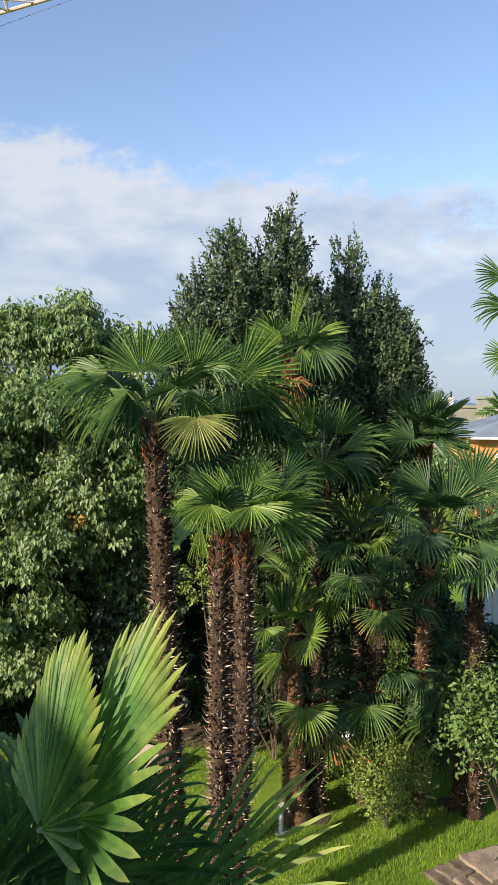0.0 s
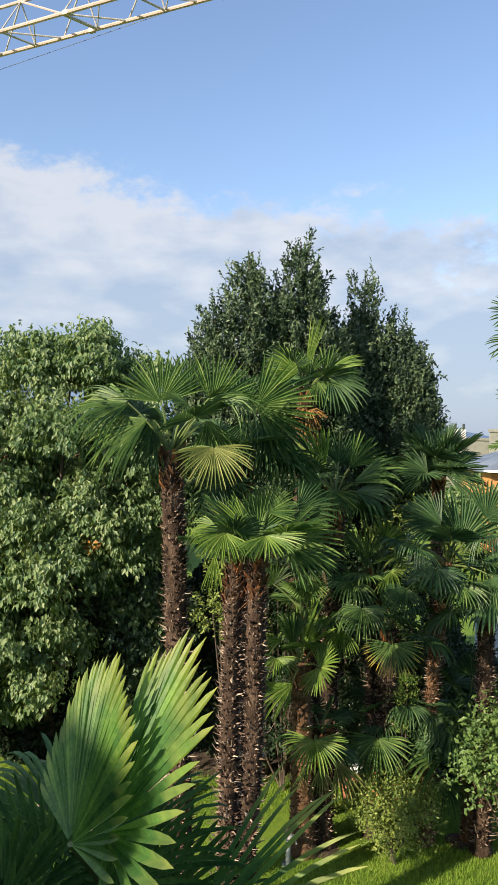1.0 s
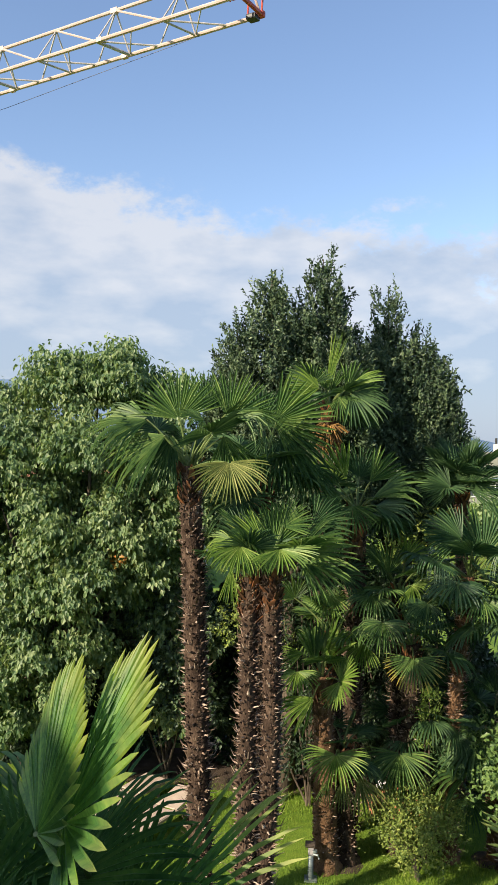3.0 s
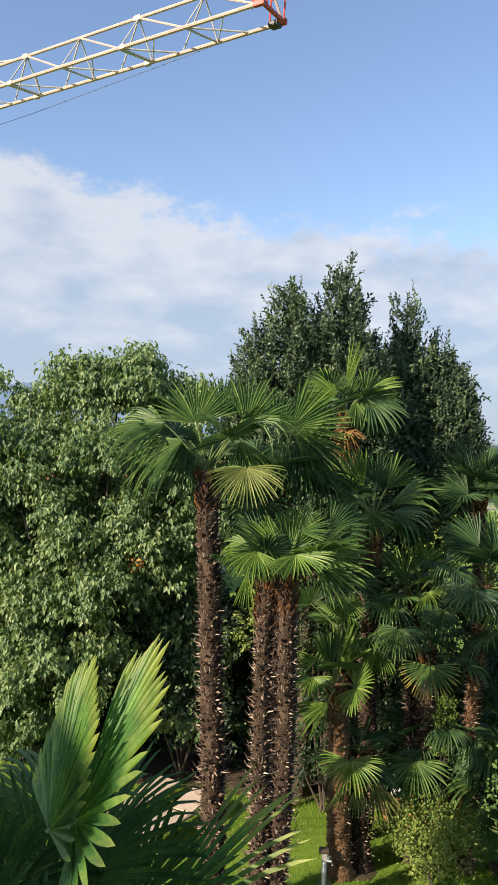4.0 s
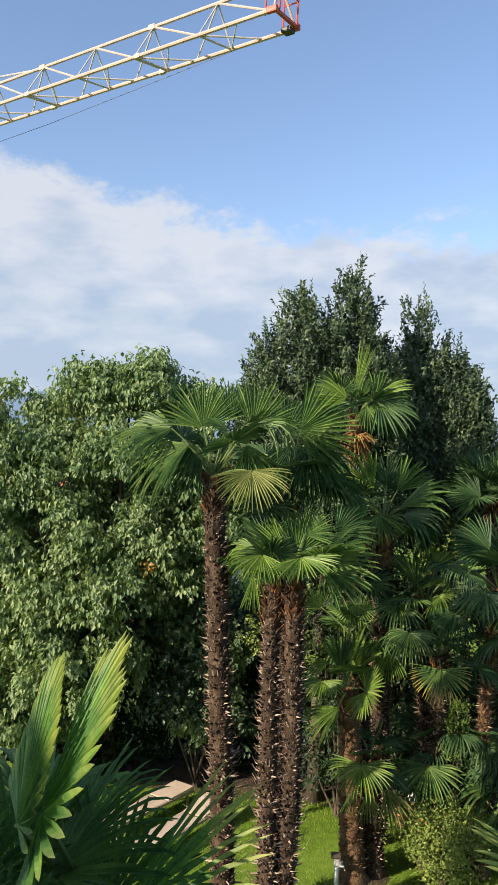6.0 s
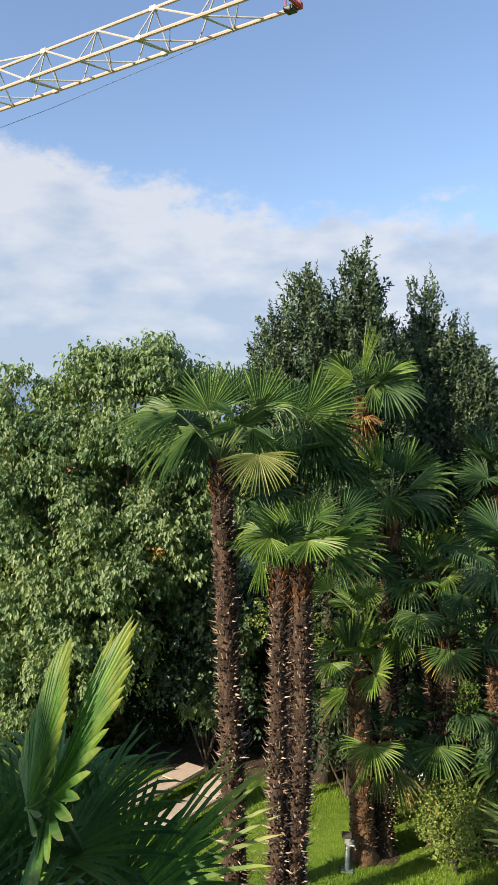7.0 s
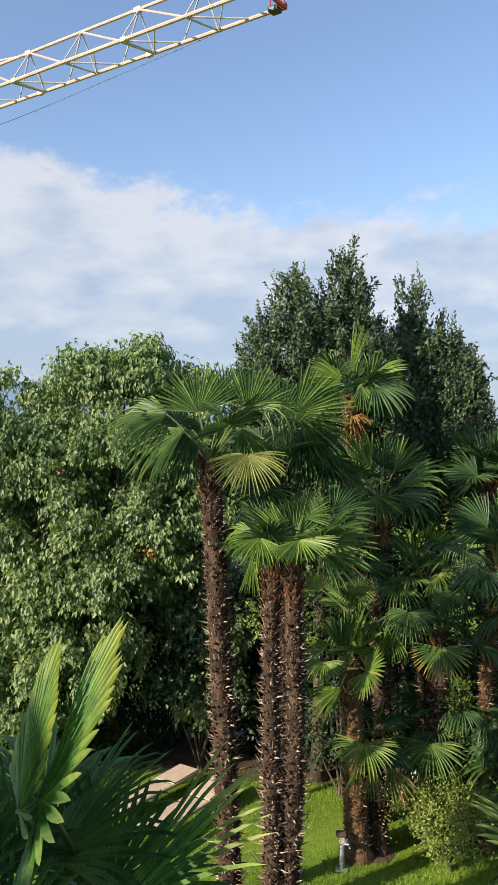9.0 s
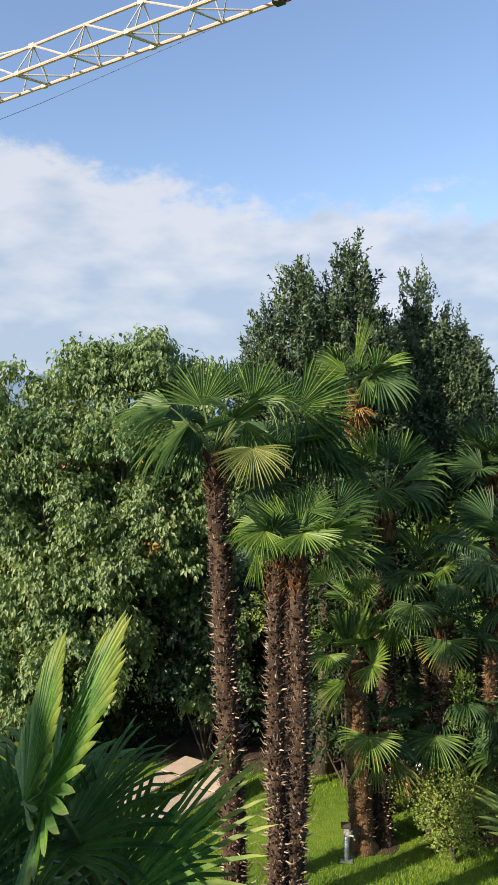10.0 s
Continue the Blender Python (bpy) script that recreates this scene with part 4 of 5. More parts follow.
def side_palm():
    rng = random.Random(103)
    base = Vector((1.95, 2.6, 0))
    root = tagged(new("palm_tree"), "palm whose fan tips reach over the lawn", "palm tree", "garden palms")
    root.location = base
    top = Vector((0, 0, 3.55))
    palm_trunk(root, (0, 0, 0), top, 0.12, 0.11, (0, 0), rng, M_TRUNK)
    sheaths(root, top, 0.11, rng)
    near_frond(root, top, Vector((1.72, 2.38, 3.80)) - base, (-0.50, -0.30, 0.28), (0.35, -0.2, 0.9), 0.62, rng, -45, 62, 18, droop=0.05, tip=0.1)
    for i in range(7):
        frond(root, top, 20 + 51 * i if i < 3 else -90 + 40 * i, 30 - 8 * i, 0.4, 0.45, rng, M_FAN_DARK, bend=25, droop=0.2, tip=0.3)
    return root


side_palm()


# ---- broadleaf trees, evergreens and shrubs ----
def leafy(name, root, lobes, twigs, per, length, width, material, seed, droop=0.6, rise=0.4, spray=0.26, fill=0.35, label="", clumps=0):
    """Leaves in sprays on the skins of the lobes (x, y, z, radius), some further in."""
    rng = np.random.default_rng(seed)
    P, A, N = [], [], []
    if clumps:
        small = []
        for x, y, z, r in lobes:
            for q in unit(rng, clumps):
                q[2] = abs(q[2]) if q[2] < -0.6 else q[2]
                t = r * rng.uniform(0.62, 0.95)
                small.append((x + q[0] * t, y + q[1] * t, z + q[2] * t, r * rng.uniform(0.30, 0.52)))
        lobes = small
    for x, y, z, r in lobes:
        k = max(6, int(twigs * r * r))
        o = unit(rng, k)
        o[:, 2] = np.where(o[:, 2] < -0.5, -o[:, 2] * 0.5, o[:, 2])
        o /= np.linalg.norm(o, axis=1, keepdims=True)
        inner = rng.random(k) < fill
        rad = r * np.where(inner, rng.uniform(0.35, 0.8, k), rng.uniform(0.82, 1.10, k))
        rad *= 1 + 0.22 * np.sin(o[:, 0] * 5.3 + x * 3) * np.cos(o[:, 2] * 6.1 + y) + 0.15 * np.sin(o[:, 1] * 7 + z)
        c = np.array([x, y, z]) + o * rad[:, None]
        tw = o + np.array([0, 0, rise]) + rng.normal(0, 0.25, (k, 3))
        tw /= np.linalg.norm(tw, axis=1, keepdims=True)
        for j in range(per):
            t = (j + 0.5) / per
            p = c + tw * (spray * (t - 0.5)) + rng.normal(0, 0.03, (k, 3))
            a = tw * 0.5 + rng.normal(0, 0.42, (k, 3)) + np.array([0, 0, -droop])
            n = o * 0.9 + np.array([0, 0, 0.6]) + rng.normal(0, 0.28, (k, 3))
            P.append(p), A.append(a), N.append(n)
    P, A, N = np.concatenate(P), np.concatenate(A), np.concatenate(N)
    sz = rng.uniform(0.65, 1.2, len(P))
    ob = leaf_cloud(name, P, A, N, length * sz, width * sz, material, root, label)
    ob["kind"] = "stuff"
    return ob


def limbs(root, foot, lobes, r0, seed, fork=0.3):
    """A trunk that forks into limbs towards the lobes."""
    rng = random.Random(seed)
    foot = Vector(foot)
    top = max(l[2] for l in lobes)
    cx = sum(l[0] for l in lobes) / len(lobes)
    cy = sum(l[1] for l in lobes) / len(lobes)
    head = Vector((foot.x * 0.6 + cx * 0.4, foot.y * 0.6 + cy * 0.4, foot.z + (top - foot.z) * fork))
    v, f = tube([foot, foot.lerp(head, 0.1), foot.lerp(head, 0.5) + Vector((0.05, 0, 0)), head], [r0 * 1.5, r0 * 1.1, r0, r0 * 0.8], 12)
    mesh_ob("trunk", v, f, M_BARK, root, smooth=True)
    for x, y, z, r in lobes:
        e = Vector((x, y, z))
        m = head.lerp(e, 0.5) + Vector((rng.uniform(-0.2, 0.2), rng.uniform(-0.2, 0.2), rng.uniform(-0.05, 0.3)))
        v, f = tube([head - Vector((0, 0, 0.15)), m, e, e + (e - m) * (0.6 * r / max(0.3, (e - m).length))], [r0 * 0.45, r0 * 0.28, r0 * 0.14, r0 * 0.03], 6)
        mesh_ob("limb", v, f, M_BARK, root, smooth=True)


def broadleaf_tree():
    root = tagged(new("tree"), "large leafy tree with hanging light green leaves", "tree")
    rng = random.Random(9)
    lobes = [(-3.80, 12.5, 6.55, 0.68), (-2.75, 12.5, 6.50, 0.70), (-2.05, 12.5, 6.02, 0.62), (-5.35, 12.3, 6.15, 0.62), (-4.45, 12.6, 6.00, 0.62), (-3.25, 12.4, 6.05, 0.65),
             (-1.55, 12.6, 5.25, 0.60), (-6.1, 12.6, 5.4, 0.8), (-2.3, 12.0, 5.2, 0.70), (-3.2, 11.9, 5.1, 0.75), (-4.1, 12.0, 5.1, 0.75), (-5.0, 12.0, 5.1, 0.75),
             (-1.7, 12.1, 4.35, 0.65), (-2.55, 11.8, 4.2, 0.72), (-3.45, 11.7, 4.1, 0.78), (-4.4, 11.7, 4.1, 0.78), (-5.4, 11.8, 4.2, 0.8),
             (-2.1, 12.0, 3.3, 0.70), (-3.0, 11.5, 3.15, 0.75), (-3.9, 11.7, 3.1, 0.78), (-4.8, 11.9, 3.1, 0.8), (-5.8, 12.4, 3.1, 0.8),
             (-3.1, 11.3, 2.05, 0.62), (-3.9, 11.4, 2.0, 0.72), (-4.8, 11.6, 2.0, 0.8), (-5.7, 12.2, 2.0, 0.8), (-4.2, 11.6, 1.15, 0.62), (-5.0, 11.4, 1.1, 0.7), (-2.2, 12.4, 2.3, 0.6), (-1.65, 12.5, 2.15, 0.52), (-1.8, 12.4, 1.3, 0.52)]
    for i in range(16):
        lobes.append((rng.uniform(-6.5, -1.6), rng.uniform(13.0, 14.2), rng.uniform(2.0, 5.6), rng.uniform(0.7, 0.95)))
    leafy("foliage", root, lobes, 400, 9, 0.100, 0.062, M_TREE, 21, droop=1.05, rise=0.15, spray=0.30, fill=0.40, clumps=13)
    leafy("autumn_foliage", root, [(-2.55, 11.30, 3.75, 0.16)], 700, 3, 0.10, 0.06, M_TREE_RED, 22, label="a few red and yellow leaves")
    limbs(root, (-3.7, 13.1, 0), lobes[:30], 0.17, 5)
    return root


broadleaf_tree()


def evergreen(label, leaders, foot, seed, density=1.25):
    """Ascending sprays of narrow glossy leaves round several leaders (x, y, top, widest radius, bluntness of the top)."""
    root = tagged(new("evergreen_tree"), label, "tree")
    rng = np.random.default_rng(seed)
    P, A, N = [], [], []
    for x, y, top, wide, blunt in leaders:
        depth = min(3.6, top - 4.6)
        k = int(150 * density * wide) + 12
        h = depth * (np.arange(k) + 0.5) / k
        h = h ** 0.85 * depth ** 0.15
        r = wide * (1 - np.exp(-(0.05 + blunt * h) / wide))
        az = np.arange(k) * 2.4 + rng.uniform(-0.5, 0.5, k)
        rr = r * rng.uniform(0.35, 1.08, k) ** 0.6
        o = np.stack([np.cos(az), np.sin(az), np.zeros(k)], 1)
        c = np.array([x, y, top]) + o * rr[:, None] - np.array([0, 0, 1]) * (h + 0.34)[:, None]
        lift = o * 0.45 * (rr > 0.08)[:, None] + np.array([0, 0, 1.0]) + rng.normal(0, 0.12, (k, 3))
        lift /= np.linalg.norm(lift, axis=1, keepdims=True)
        tall = rng.uniform(0.32, 0.62, k)
        m = 24
        t = rng.random((k, m))
        fat = (0.13 * (1 - t) + 0.03)[:, :, None]
        base = (c[:, None, :] + lift[:, None, :] * (tall[:, None] * (t - 0.35))[:, :, None] + rng.normal(0, 1, (k, m, 3)) * fat).reshape(-1, 3)
        out = np.repeat(o, m, axis=0)
        tw = np.repeat(lift, m, axis=0) + rng.normal(0, 0.28, (k * m, 3))
        tw /= np.linalg.norm(tw, axis=1, keepdims=True)
        for j in range(9):
            side = rng.normal(0, 1, (k * m, 3))
            P.append(base + tw * (0.20 * ((j + 0.5) / 9 - 0.5)))
            A.append(tw * 0.8 + side * 0.5)
            N.append(out * 0.7 + np.array([0, 0, 0.6]) + rng.normal(0, 0.35, (k * m, 3)))
    P, A, N = np.concatenate(P), np.concatenate(A), np.concatenate(N)
    sz = rng.uniform(0.7, 1.2, len(P))
    ob = leaf_cloud("foliage", P, A, N, 0.072 * sz, 0.034 * sz, M_BAY, root)
    ob["kind"] = "stuff"
    f = Vector(foot)
    v, fc = tube([f, f + Vector((0.03, 0, 1.5)), f + Vector((0, 0, 3.4))], [0.15, 0.12, 0.09], 10)
    mesh_ob("trunk", v, fc, M_BARK, root, smooth=True)
    for x, y, top, wide, blunt in leaders:
        e = Vector((x, y, top - 0.15))
        s = f + Vector((0, 0, min(3.3, top - 4)))
        v, fc = tube([s, s.lerp(e, 0.35) + (Vector((x, y, 0)) - Vector((f.x, f.y, 0))) * 0.3, s.lerp(e, 0.7) + (Vector((x, y, 0)) - Vector((f.x, f.y, 0))) * 0.15, e], [0.07, 0.05, 0.03, 0.006], 6)
        mesh_ob("leader", v, fc, M_BARK, root, smooth=True)
    return root


evergreen("dark evergreen tree with two pointed tops",
          [(-0.37, 12.2, 8.40, 0.47, 1), (0.06, 12.3, 7.95, 0.31, 1), (-0.92, 12.2, 7.65, 0.28, 0.8), (-1.12, 12.3, 6.95, 0.2, 0.7), (0.45, 12.2, 8.72, 0.31, 0.8),
           (0.62, 12.3, 8.1, 0.31, 0.9), (0.9, 12.3, 7.55, 0.35, 0.8), (-0.15, 12.5, 7.5, 0.62, 0.8)], (0.0, 12.5, 0), 31)
evergreen("dark evergreen tree with one slender top",
          [(1.53, 13, 8.42, 0.17, 0.5), (1.5, 13, 7.75, 0.33, 0.8), (1.28, 13.1, 7.5, 0.28, 0.7), (1.98, 13, 7.68, 0.25, 0.6), (2.22, 13, 7.42, 0.23, 0.6), (2.44, 12.9, 7.2, 0.2, 0.5),
           (2.52, 12.9, 6.75, 0.22, 0.6), (1.75, 13.1, 7, 0.62, 0.8), (1.1, 13.1, 7.15, 0.31, 0.7), (2.25, 13, 6.4, 0.43, 0.8)], (1.9, 13.3, 0), 33)


def shrub(name, label, lobes, twigs, per, length, width, material, seed, foot=None, **kw):
    root = tagged(new(name), label, "shrub")
    leafy("foliage", root, lobes, twigs, per, length, width, material, seed, **kw)
    f = Vector(foot or (lobes[0][0], lobes[0][1], 0))
    rng = random.Random(seed)
    for i in range(6):
        l = lobes[i % len(lobes)]
        e = Vector((l[0] + rng.uniform(-0.3, 0.3) * l[3], l[1] + rng.uniform(-0.3, 0.3) * l[3], l[2] + rng.uniform(0, 0.5) * l[3]))
        v, fc = tube([f + Vector((rng.uniform(-0.06, 0.06), rng.uniform(-0.06, 0.06), -0.02)), f.lerp(e, 0.5) + Vector((rng.uniform(-0.05, 0.05), 0, 0)), e], [0.018, 0.014, 0.005], 5)
        mesh_ob("stem", v, fc, M_BARK, root)
    return root


azalea = shrub("azalea_bush", "round azalea bush with small leaves and faded blossom",
               [(1.78, 9.95, 0.60, 0.48), (1.48, 9.92, 0.68, 0.34), (2.06, 9.95, 0.60, 0.36), (1.83, 9.85, 0.34, 0.34), (1.66, 10.0, 0.90, 0.32), (1.42, 9.95, 0.98, 0.20), (2.16, 9.92, 0.84, 0.24), (1.95, 10.05, 0.98, 0.22)], 1500, 7, 0.045, 0.024, M_AZALEA, 51, droop=0.0, rise=0.6, spray=0.10, foot=(1.82, 9.95, 0))
leafy("faded_flower", azalea, [(1.60, 9.80, 0.96, 0.26), (1.93, 9.78, 0.90, 0.2)], 260, 2, 0.03, 0.03, M_FLOWER, 52, label="small faded reddish blossoms")
shrub("leafy_shrub", "tall shrub with pale green oval leaves", [(2.92, 9.75, 1.55, 0.48), (3.24, 9.7, 1.42, 0.45), (2.75, 9.75, 1.20, 0.34), (3.25, 9.9, 1.9, 0.45), (2.72, 9.9, 1.85, 0.26), (3.60, 9.8, 1.1, 0.48), (3.42, 9.72, 0.98, 0.34)],
      460, 7, 0.078, 0.046, M_SHRUB, 53, droop=0.35, rise=0.5, spray=0.26, foot=(3.45, 9.9, 0))
shrub("leafy_shrub", "small-leaved green shrub behind the trunks", [(-0.50, 11.5, 3.30, 0.42), (-0.65, 11.6, 2.75, 0.45), (-0.30, 11.6, 2.6, 0.4), (-0.6, 11.7, 3.8, 0.36)], 420, 8, 0.06, 0.032, M_AZALEA, 54, droop=0.1, spray=0.16, foot=(-0.5, 11.7, 0))
shrub("conifer_bush", "lime green feathery bush among the palms", [(1.97, 10.25, 2.28, 0.15), (1.97, 10.25, 2.02, 0.18), (1.97, 10.3, 1.7, 0.2)], 1800, 8, 0.05, 0.014, M_FAN_YOUNG, 55, droop=-0.3, rise=1.0, spray=0.10, foot=(1.97, 10.4, 0))
shrub("leafy_shrub", "light green bush in front of the far lawn", [(2.35, 12.2, 4.2, 0.45), (2.9, 12.2, 4.0, 0.45), (1.7, 11.8, 4.0, 0.3)], 260, 8, 0.09, 0.045, M_AZALEA, 56, droop=0.2, foot=(2.5, 12.4, 0))
# Near-black leaves here paint the shade between and behind the palms.
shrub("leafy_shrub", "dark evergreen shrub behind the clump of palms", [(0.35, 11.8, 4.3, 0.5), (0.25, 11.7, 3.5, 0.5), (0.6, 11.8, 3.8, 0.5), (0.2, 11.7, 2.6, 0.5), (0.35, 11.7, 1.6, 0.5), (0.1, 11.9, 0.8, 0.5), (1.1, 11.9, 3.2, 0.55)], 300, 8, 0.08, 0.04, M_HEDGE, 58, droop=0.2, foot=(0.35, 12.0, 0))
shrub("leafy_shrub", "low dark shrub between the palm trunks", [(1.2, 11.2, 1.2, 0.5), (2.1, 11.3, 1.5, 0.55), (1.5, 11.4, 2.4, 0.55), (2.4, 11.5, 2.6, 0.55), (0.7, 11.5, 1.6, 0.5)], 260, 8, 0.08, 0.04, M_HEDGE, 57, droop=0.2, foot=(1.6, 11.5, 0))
# Fill added to darken the gaps where shade lies behind the clump.
shrub("leafy_shrub", "dark leafy fill for the shade behind the palm clump", [(0.9, 12.3, 3.6, 0.6), (1.5, 12.4, 3.3, 0.65), (2.1, 12.4, 3.1, 0.65), (2.7, 12.5, 3.0, 0.6), (1.2, 12.4, 2.3, 0.65), (1.9, 12.4, 2.0, 0.65), (2.6, 12.4, 1.9, 0.65), (3.2, 12.4, 1.7, 0.5), (1.5, 12.2, 1.0, 0.6), (2.3, 12.2, 0.9, 0.6), (0.5, 12.3, 2.9, 0.5), (0.4, 12.3, 2.0, 0.5)], 420, 8, 0.10, 0.05, M_HEDGE, 65, droop=0.2, foot=(1.8, 12.6, 0))


# Added fill in a darker leaf, standing for the tree's shaded lower leaves.
shrub("leafy_shrub", "dark leafy fill for the shade under the large tree", [(-2.5, 12.2, 2.5, 0.5), (-1.9, 12.3, 2.0, 0.5), (-2.4, 12.1, 1.5, 0.5), (-1.5, 12.4, 1.2, 0.5), (-1.3, 12.4, 2.6, 0.45), (-1.9, 12.3, 3.0, 0.45)], 420, 8, 0.09, 0.055, M_BAY, 64, droop=0.5, foot=(-2.0, 12.6, 0))


def hedge():
    rng = np.random.default_rng(61)
    n = 96000
    x = rng.uniform(-7.5, 5.0, n)
    z = np.where(x < 0, 4.4, 3.5) * rng.random(n) ** 0.9
    dep = rng.random(n) ** 2 * 1.1
    y = 12.55 + dep + 0.28 * np.sin(x * 2.1) + 0.16 * np.sin(x * 5.3 + z * 2.7) + 0.15 * np.sin(z * 4.1 + x)
    z = z * (0.82 + 0.16 * np.sin(x * 1.7) + 0.10 * np.sin(x * 4.9))
    z = np.where(x > 3.2, z * np.clip(1 - (x - 3.2) * 0.55, 0.35, 1), z)
    y = y + 1.3 * np.exp(-((x + 2.0) / 1.5) ** 2)
    P = np.stack([x, y, z], 1)
    A = rng.normal(0, 0.7, (n, 3)) + np.array([0, -0.3, -0.2])
    N = rng.normal(0, 0.4, (n, 3)) + np.array([0, -0.6, 0.7])
    sz = rng.uniform(0.6, 1.25, n)
    root = tagged(new("hedge"), "tall dark green hedge at the end of the lawn", "hedge")
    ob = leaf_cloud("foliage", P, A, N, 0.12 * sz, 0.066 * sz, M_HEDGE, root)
    ob["kind"] = "stuff"
    r2 = random.Random(62)
    for i in range(12):
        bx = -7.2 + i * 1.0
        v, f = tube([(bx, 13.9, -0.02), (bx + r2.uniform(-0.2, 0.2), 13.95, 1.0), (bx + r2.uniform(-0.3, 0.3), 14.0, 1.15 if bx > 3.0 else 2.4)], [0.045, 0.035, 0.012], 6)
        mesh_ob("stem", v, f, M_BARK, root)


hedge()


# ---- fruit heads and dry skirts on the palms ----
def fruit_head(at, seed, n=70, size=0.24):
    rng = random.Random(seed)
    chunks = []
    for i in range(n):
        a, e = rng.uniform(0, 6.283), rng.uniform(-1.4, 0.4)
        d = Vector((math.cos(a) * math.cos(e), math.sin(a) * math.cos(e), math.sin(e)))
        p = Vector(at) + d * 0.05
        q = p + d * size * rng.uniform(0.5, 1.0) - Vector((0, 0, size * 0.35))
        chunks.append(tube([p, p.lerp(q, 0.5) + Vector((0, 0, 0.04)), q], [0.012, 0.014, 0.006], 4))
        chunks.append(tube([q + Vector((0.0, 0, 0.012)), q, q - Vector((0, 0, 0.014))], [0.006, 0.017, 0.005], 5))
    v, f = merge(chunks)
    return v, f


for owner, at, seed, n in ((orange, (0.58, 10.85, 5.86), 71, 130), (skirted, (0.90, 10.2, 4.58), 73, 40)):
    v, f = fruit_head(Vector(at) - owner.location, seed, n)
    mesh_ob("fruit_stalk", v, f, M_FRUIT, owner, "branched orange fruit stalks")
    rng = random.Random(seed)
    for i in range(9):
        frond(owner, Vector(at) - owner.location + Vector((0.06, 0.1, 0.0)), i * 40 + rng.uniform(-10, 10), -62, 0.14, 0.30, rng, M_FAN_DEAD, bend=18, droop=0.2, tip=0.3, spread=0.5, nseg=9)


# ---- crane ----
def crane():
    root = tagged(new("tower_crane"), "cream lattice crane jib with a red tip", "crane")
    tip = Vector((-1.75, 21.05, 17.5))
    u = Vector((-0.900, 0.437, 0.0)).normalized()
    w = Vector((0.437, 0.900, 0.0)).normalized()
    bay, half, high, bays = 2.45, 0.575, 1.12, 13
    end = bay * bays

    def near(s):
        return tip + u * s - w * half

    def far(s):
        return tip + u * s + w * half

    def top(s):
        return tip + u * s + Vector((0, 0, high))

    def bar(a, b, r, m, name="brace", sides=6):
        v, f = tube([a, b], [r, r], sides)
        return mesh_ob(name, v, f, m, root)
    bar(near(-0.05), near(end), 0.062, M_CRANE, "chord", 8)
    bar(far(-0.05), far(end), 0.062, M_CRANE, "chord", 8)
    bar(top(0.2), top(end), 0.055, M_CRANE, "chord", 8)
    bar(top(0.2), near(0.0), 0.035, M_CRANE, "brace")
    bar(top(0.2), far(0.0), 0.035, M_CRANE, "brace")
    for k in range(bays):
        s = 2.3 + k * bay
        bar(top(s), far(s - 0.1), 0.026, M_CRANE_GREY)
        bar(top(s), near(s + 0.25), 0.026, M_CRANE_GREY)
        bar(top(s), near(s - bay + 0.25 if k else 0.1), 0.034, M_CRANE)
        bar(top(s), far(s + 1.2), 0.028, M_CRANE_GREY)
        bar(near(s + 0.25), far(s - 0.1), 0.050 if k % 2 else 0.032, M_CRANE_GREY)
        bar(near(s + 0.25), far(s - 1.25), 0.026, M_CRANE_GREY)
        bar(far(s - 0.1), near(s - 1.1), 0.020, M_CRANE_GREY)
        if k % 2:
            part("joint_plate", box_bm((0.26, 0.13, 0.16), top(s + 0.05), 0.02, Matrix.Rotation(math.atan2(u.y, u.x), 4, "Z")), M_CRANE, root)
            for fn in (near, far):
                part("joint_plate", box_bm((0.20, 0.13, 0.14), fn(s + 0.1), 0.02, Matrix.Rotation(math.atan2(u.y, u.x), 4, "Z")), M_CRANE, root)
    rot = Matrix.Rotation(math.atan2(u.y, u.x), 4, "Z")
    for off in (-half, half):
        part("tip_plate", box_bm((0.34, 0.12, 0.17), tip + w * off + u * 0.05 + Vector((0, 0, 0.02)), 0.03, rot), M_RED, root)
    part("tip_beam", box_bm((0.10, 1.15, 0.10), tip - u * 0.05, 0.03, rot), M_RED, root)
    part("pulley_block", box_bm((0.30, 0.3, 0.14), tip + u * 0.15 + w * 0.40 - Vector((0, 0, 0.10)), 0.04, rot), M_BLACK, root)
    for off in (-0.45, 0.45):
        bar(tip - u * 0.1 + w * off, tip - u * 0.18 + w * off + Vector((0, 0, 1.3)), 0.028, M_RED, "post")
        bar(tip + u * 0.35 + w * off, tip + u * 0.30 + w * off + Vector((0, 0, 1.3)), 0.028, M_RED, "post")
    for zz in (0.65, 1.3):
        bar(tip - u * 0.15 - w * 0.45 + Vector((0, 0, zz)), tip - u * 0.15 + w * 0.45 + Vector((0, 0, zz)), 0.022, M_RED, "rail")
        bar(tip - u * 0.15 + w * 0.45 + Vector((0, 0, zz)), tip + u * 0.32 + w * 0.45 + Vector((0, 0, zz)), 0.022, M_RED, "rail")
    v, f = tube([far(2.0) - Vector((0, 0, 0.05)), far(10) - Vector((0, 0, 0.55)), far(20) - Vector((0, 0, 0.9)), far(end) - Vector((0, 0, 0.8))], [0.008] * 4, 5)
    mesh_ob("rope", v, f, M_BLACK, root)
    foot = tip + u * (end + 0.5)
    mr = 0.65
    for sx in (-1, 1):
        for sy in (-1, 1):
            c = Vector((foot.x + sx * mr, foot.y + sy * mr, 0))
            bar(c, c + Vector((0, 0, 21.5)), 0.07, M_CRANE, "mast_leg", 6)
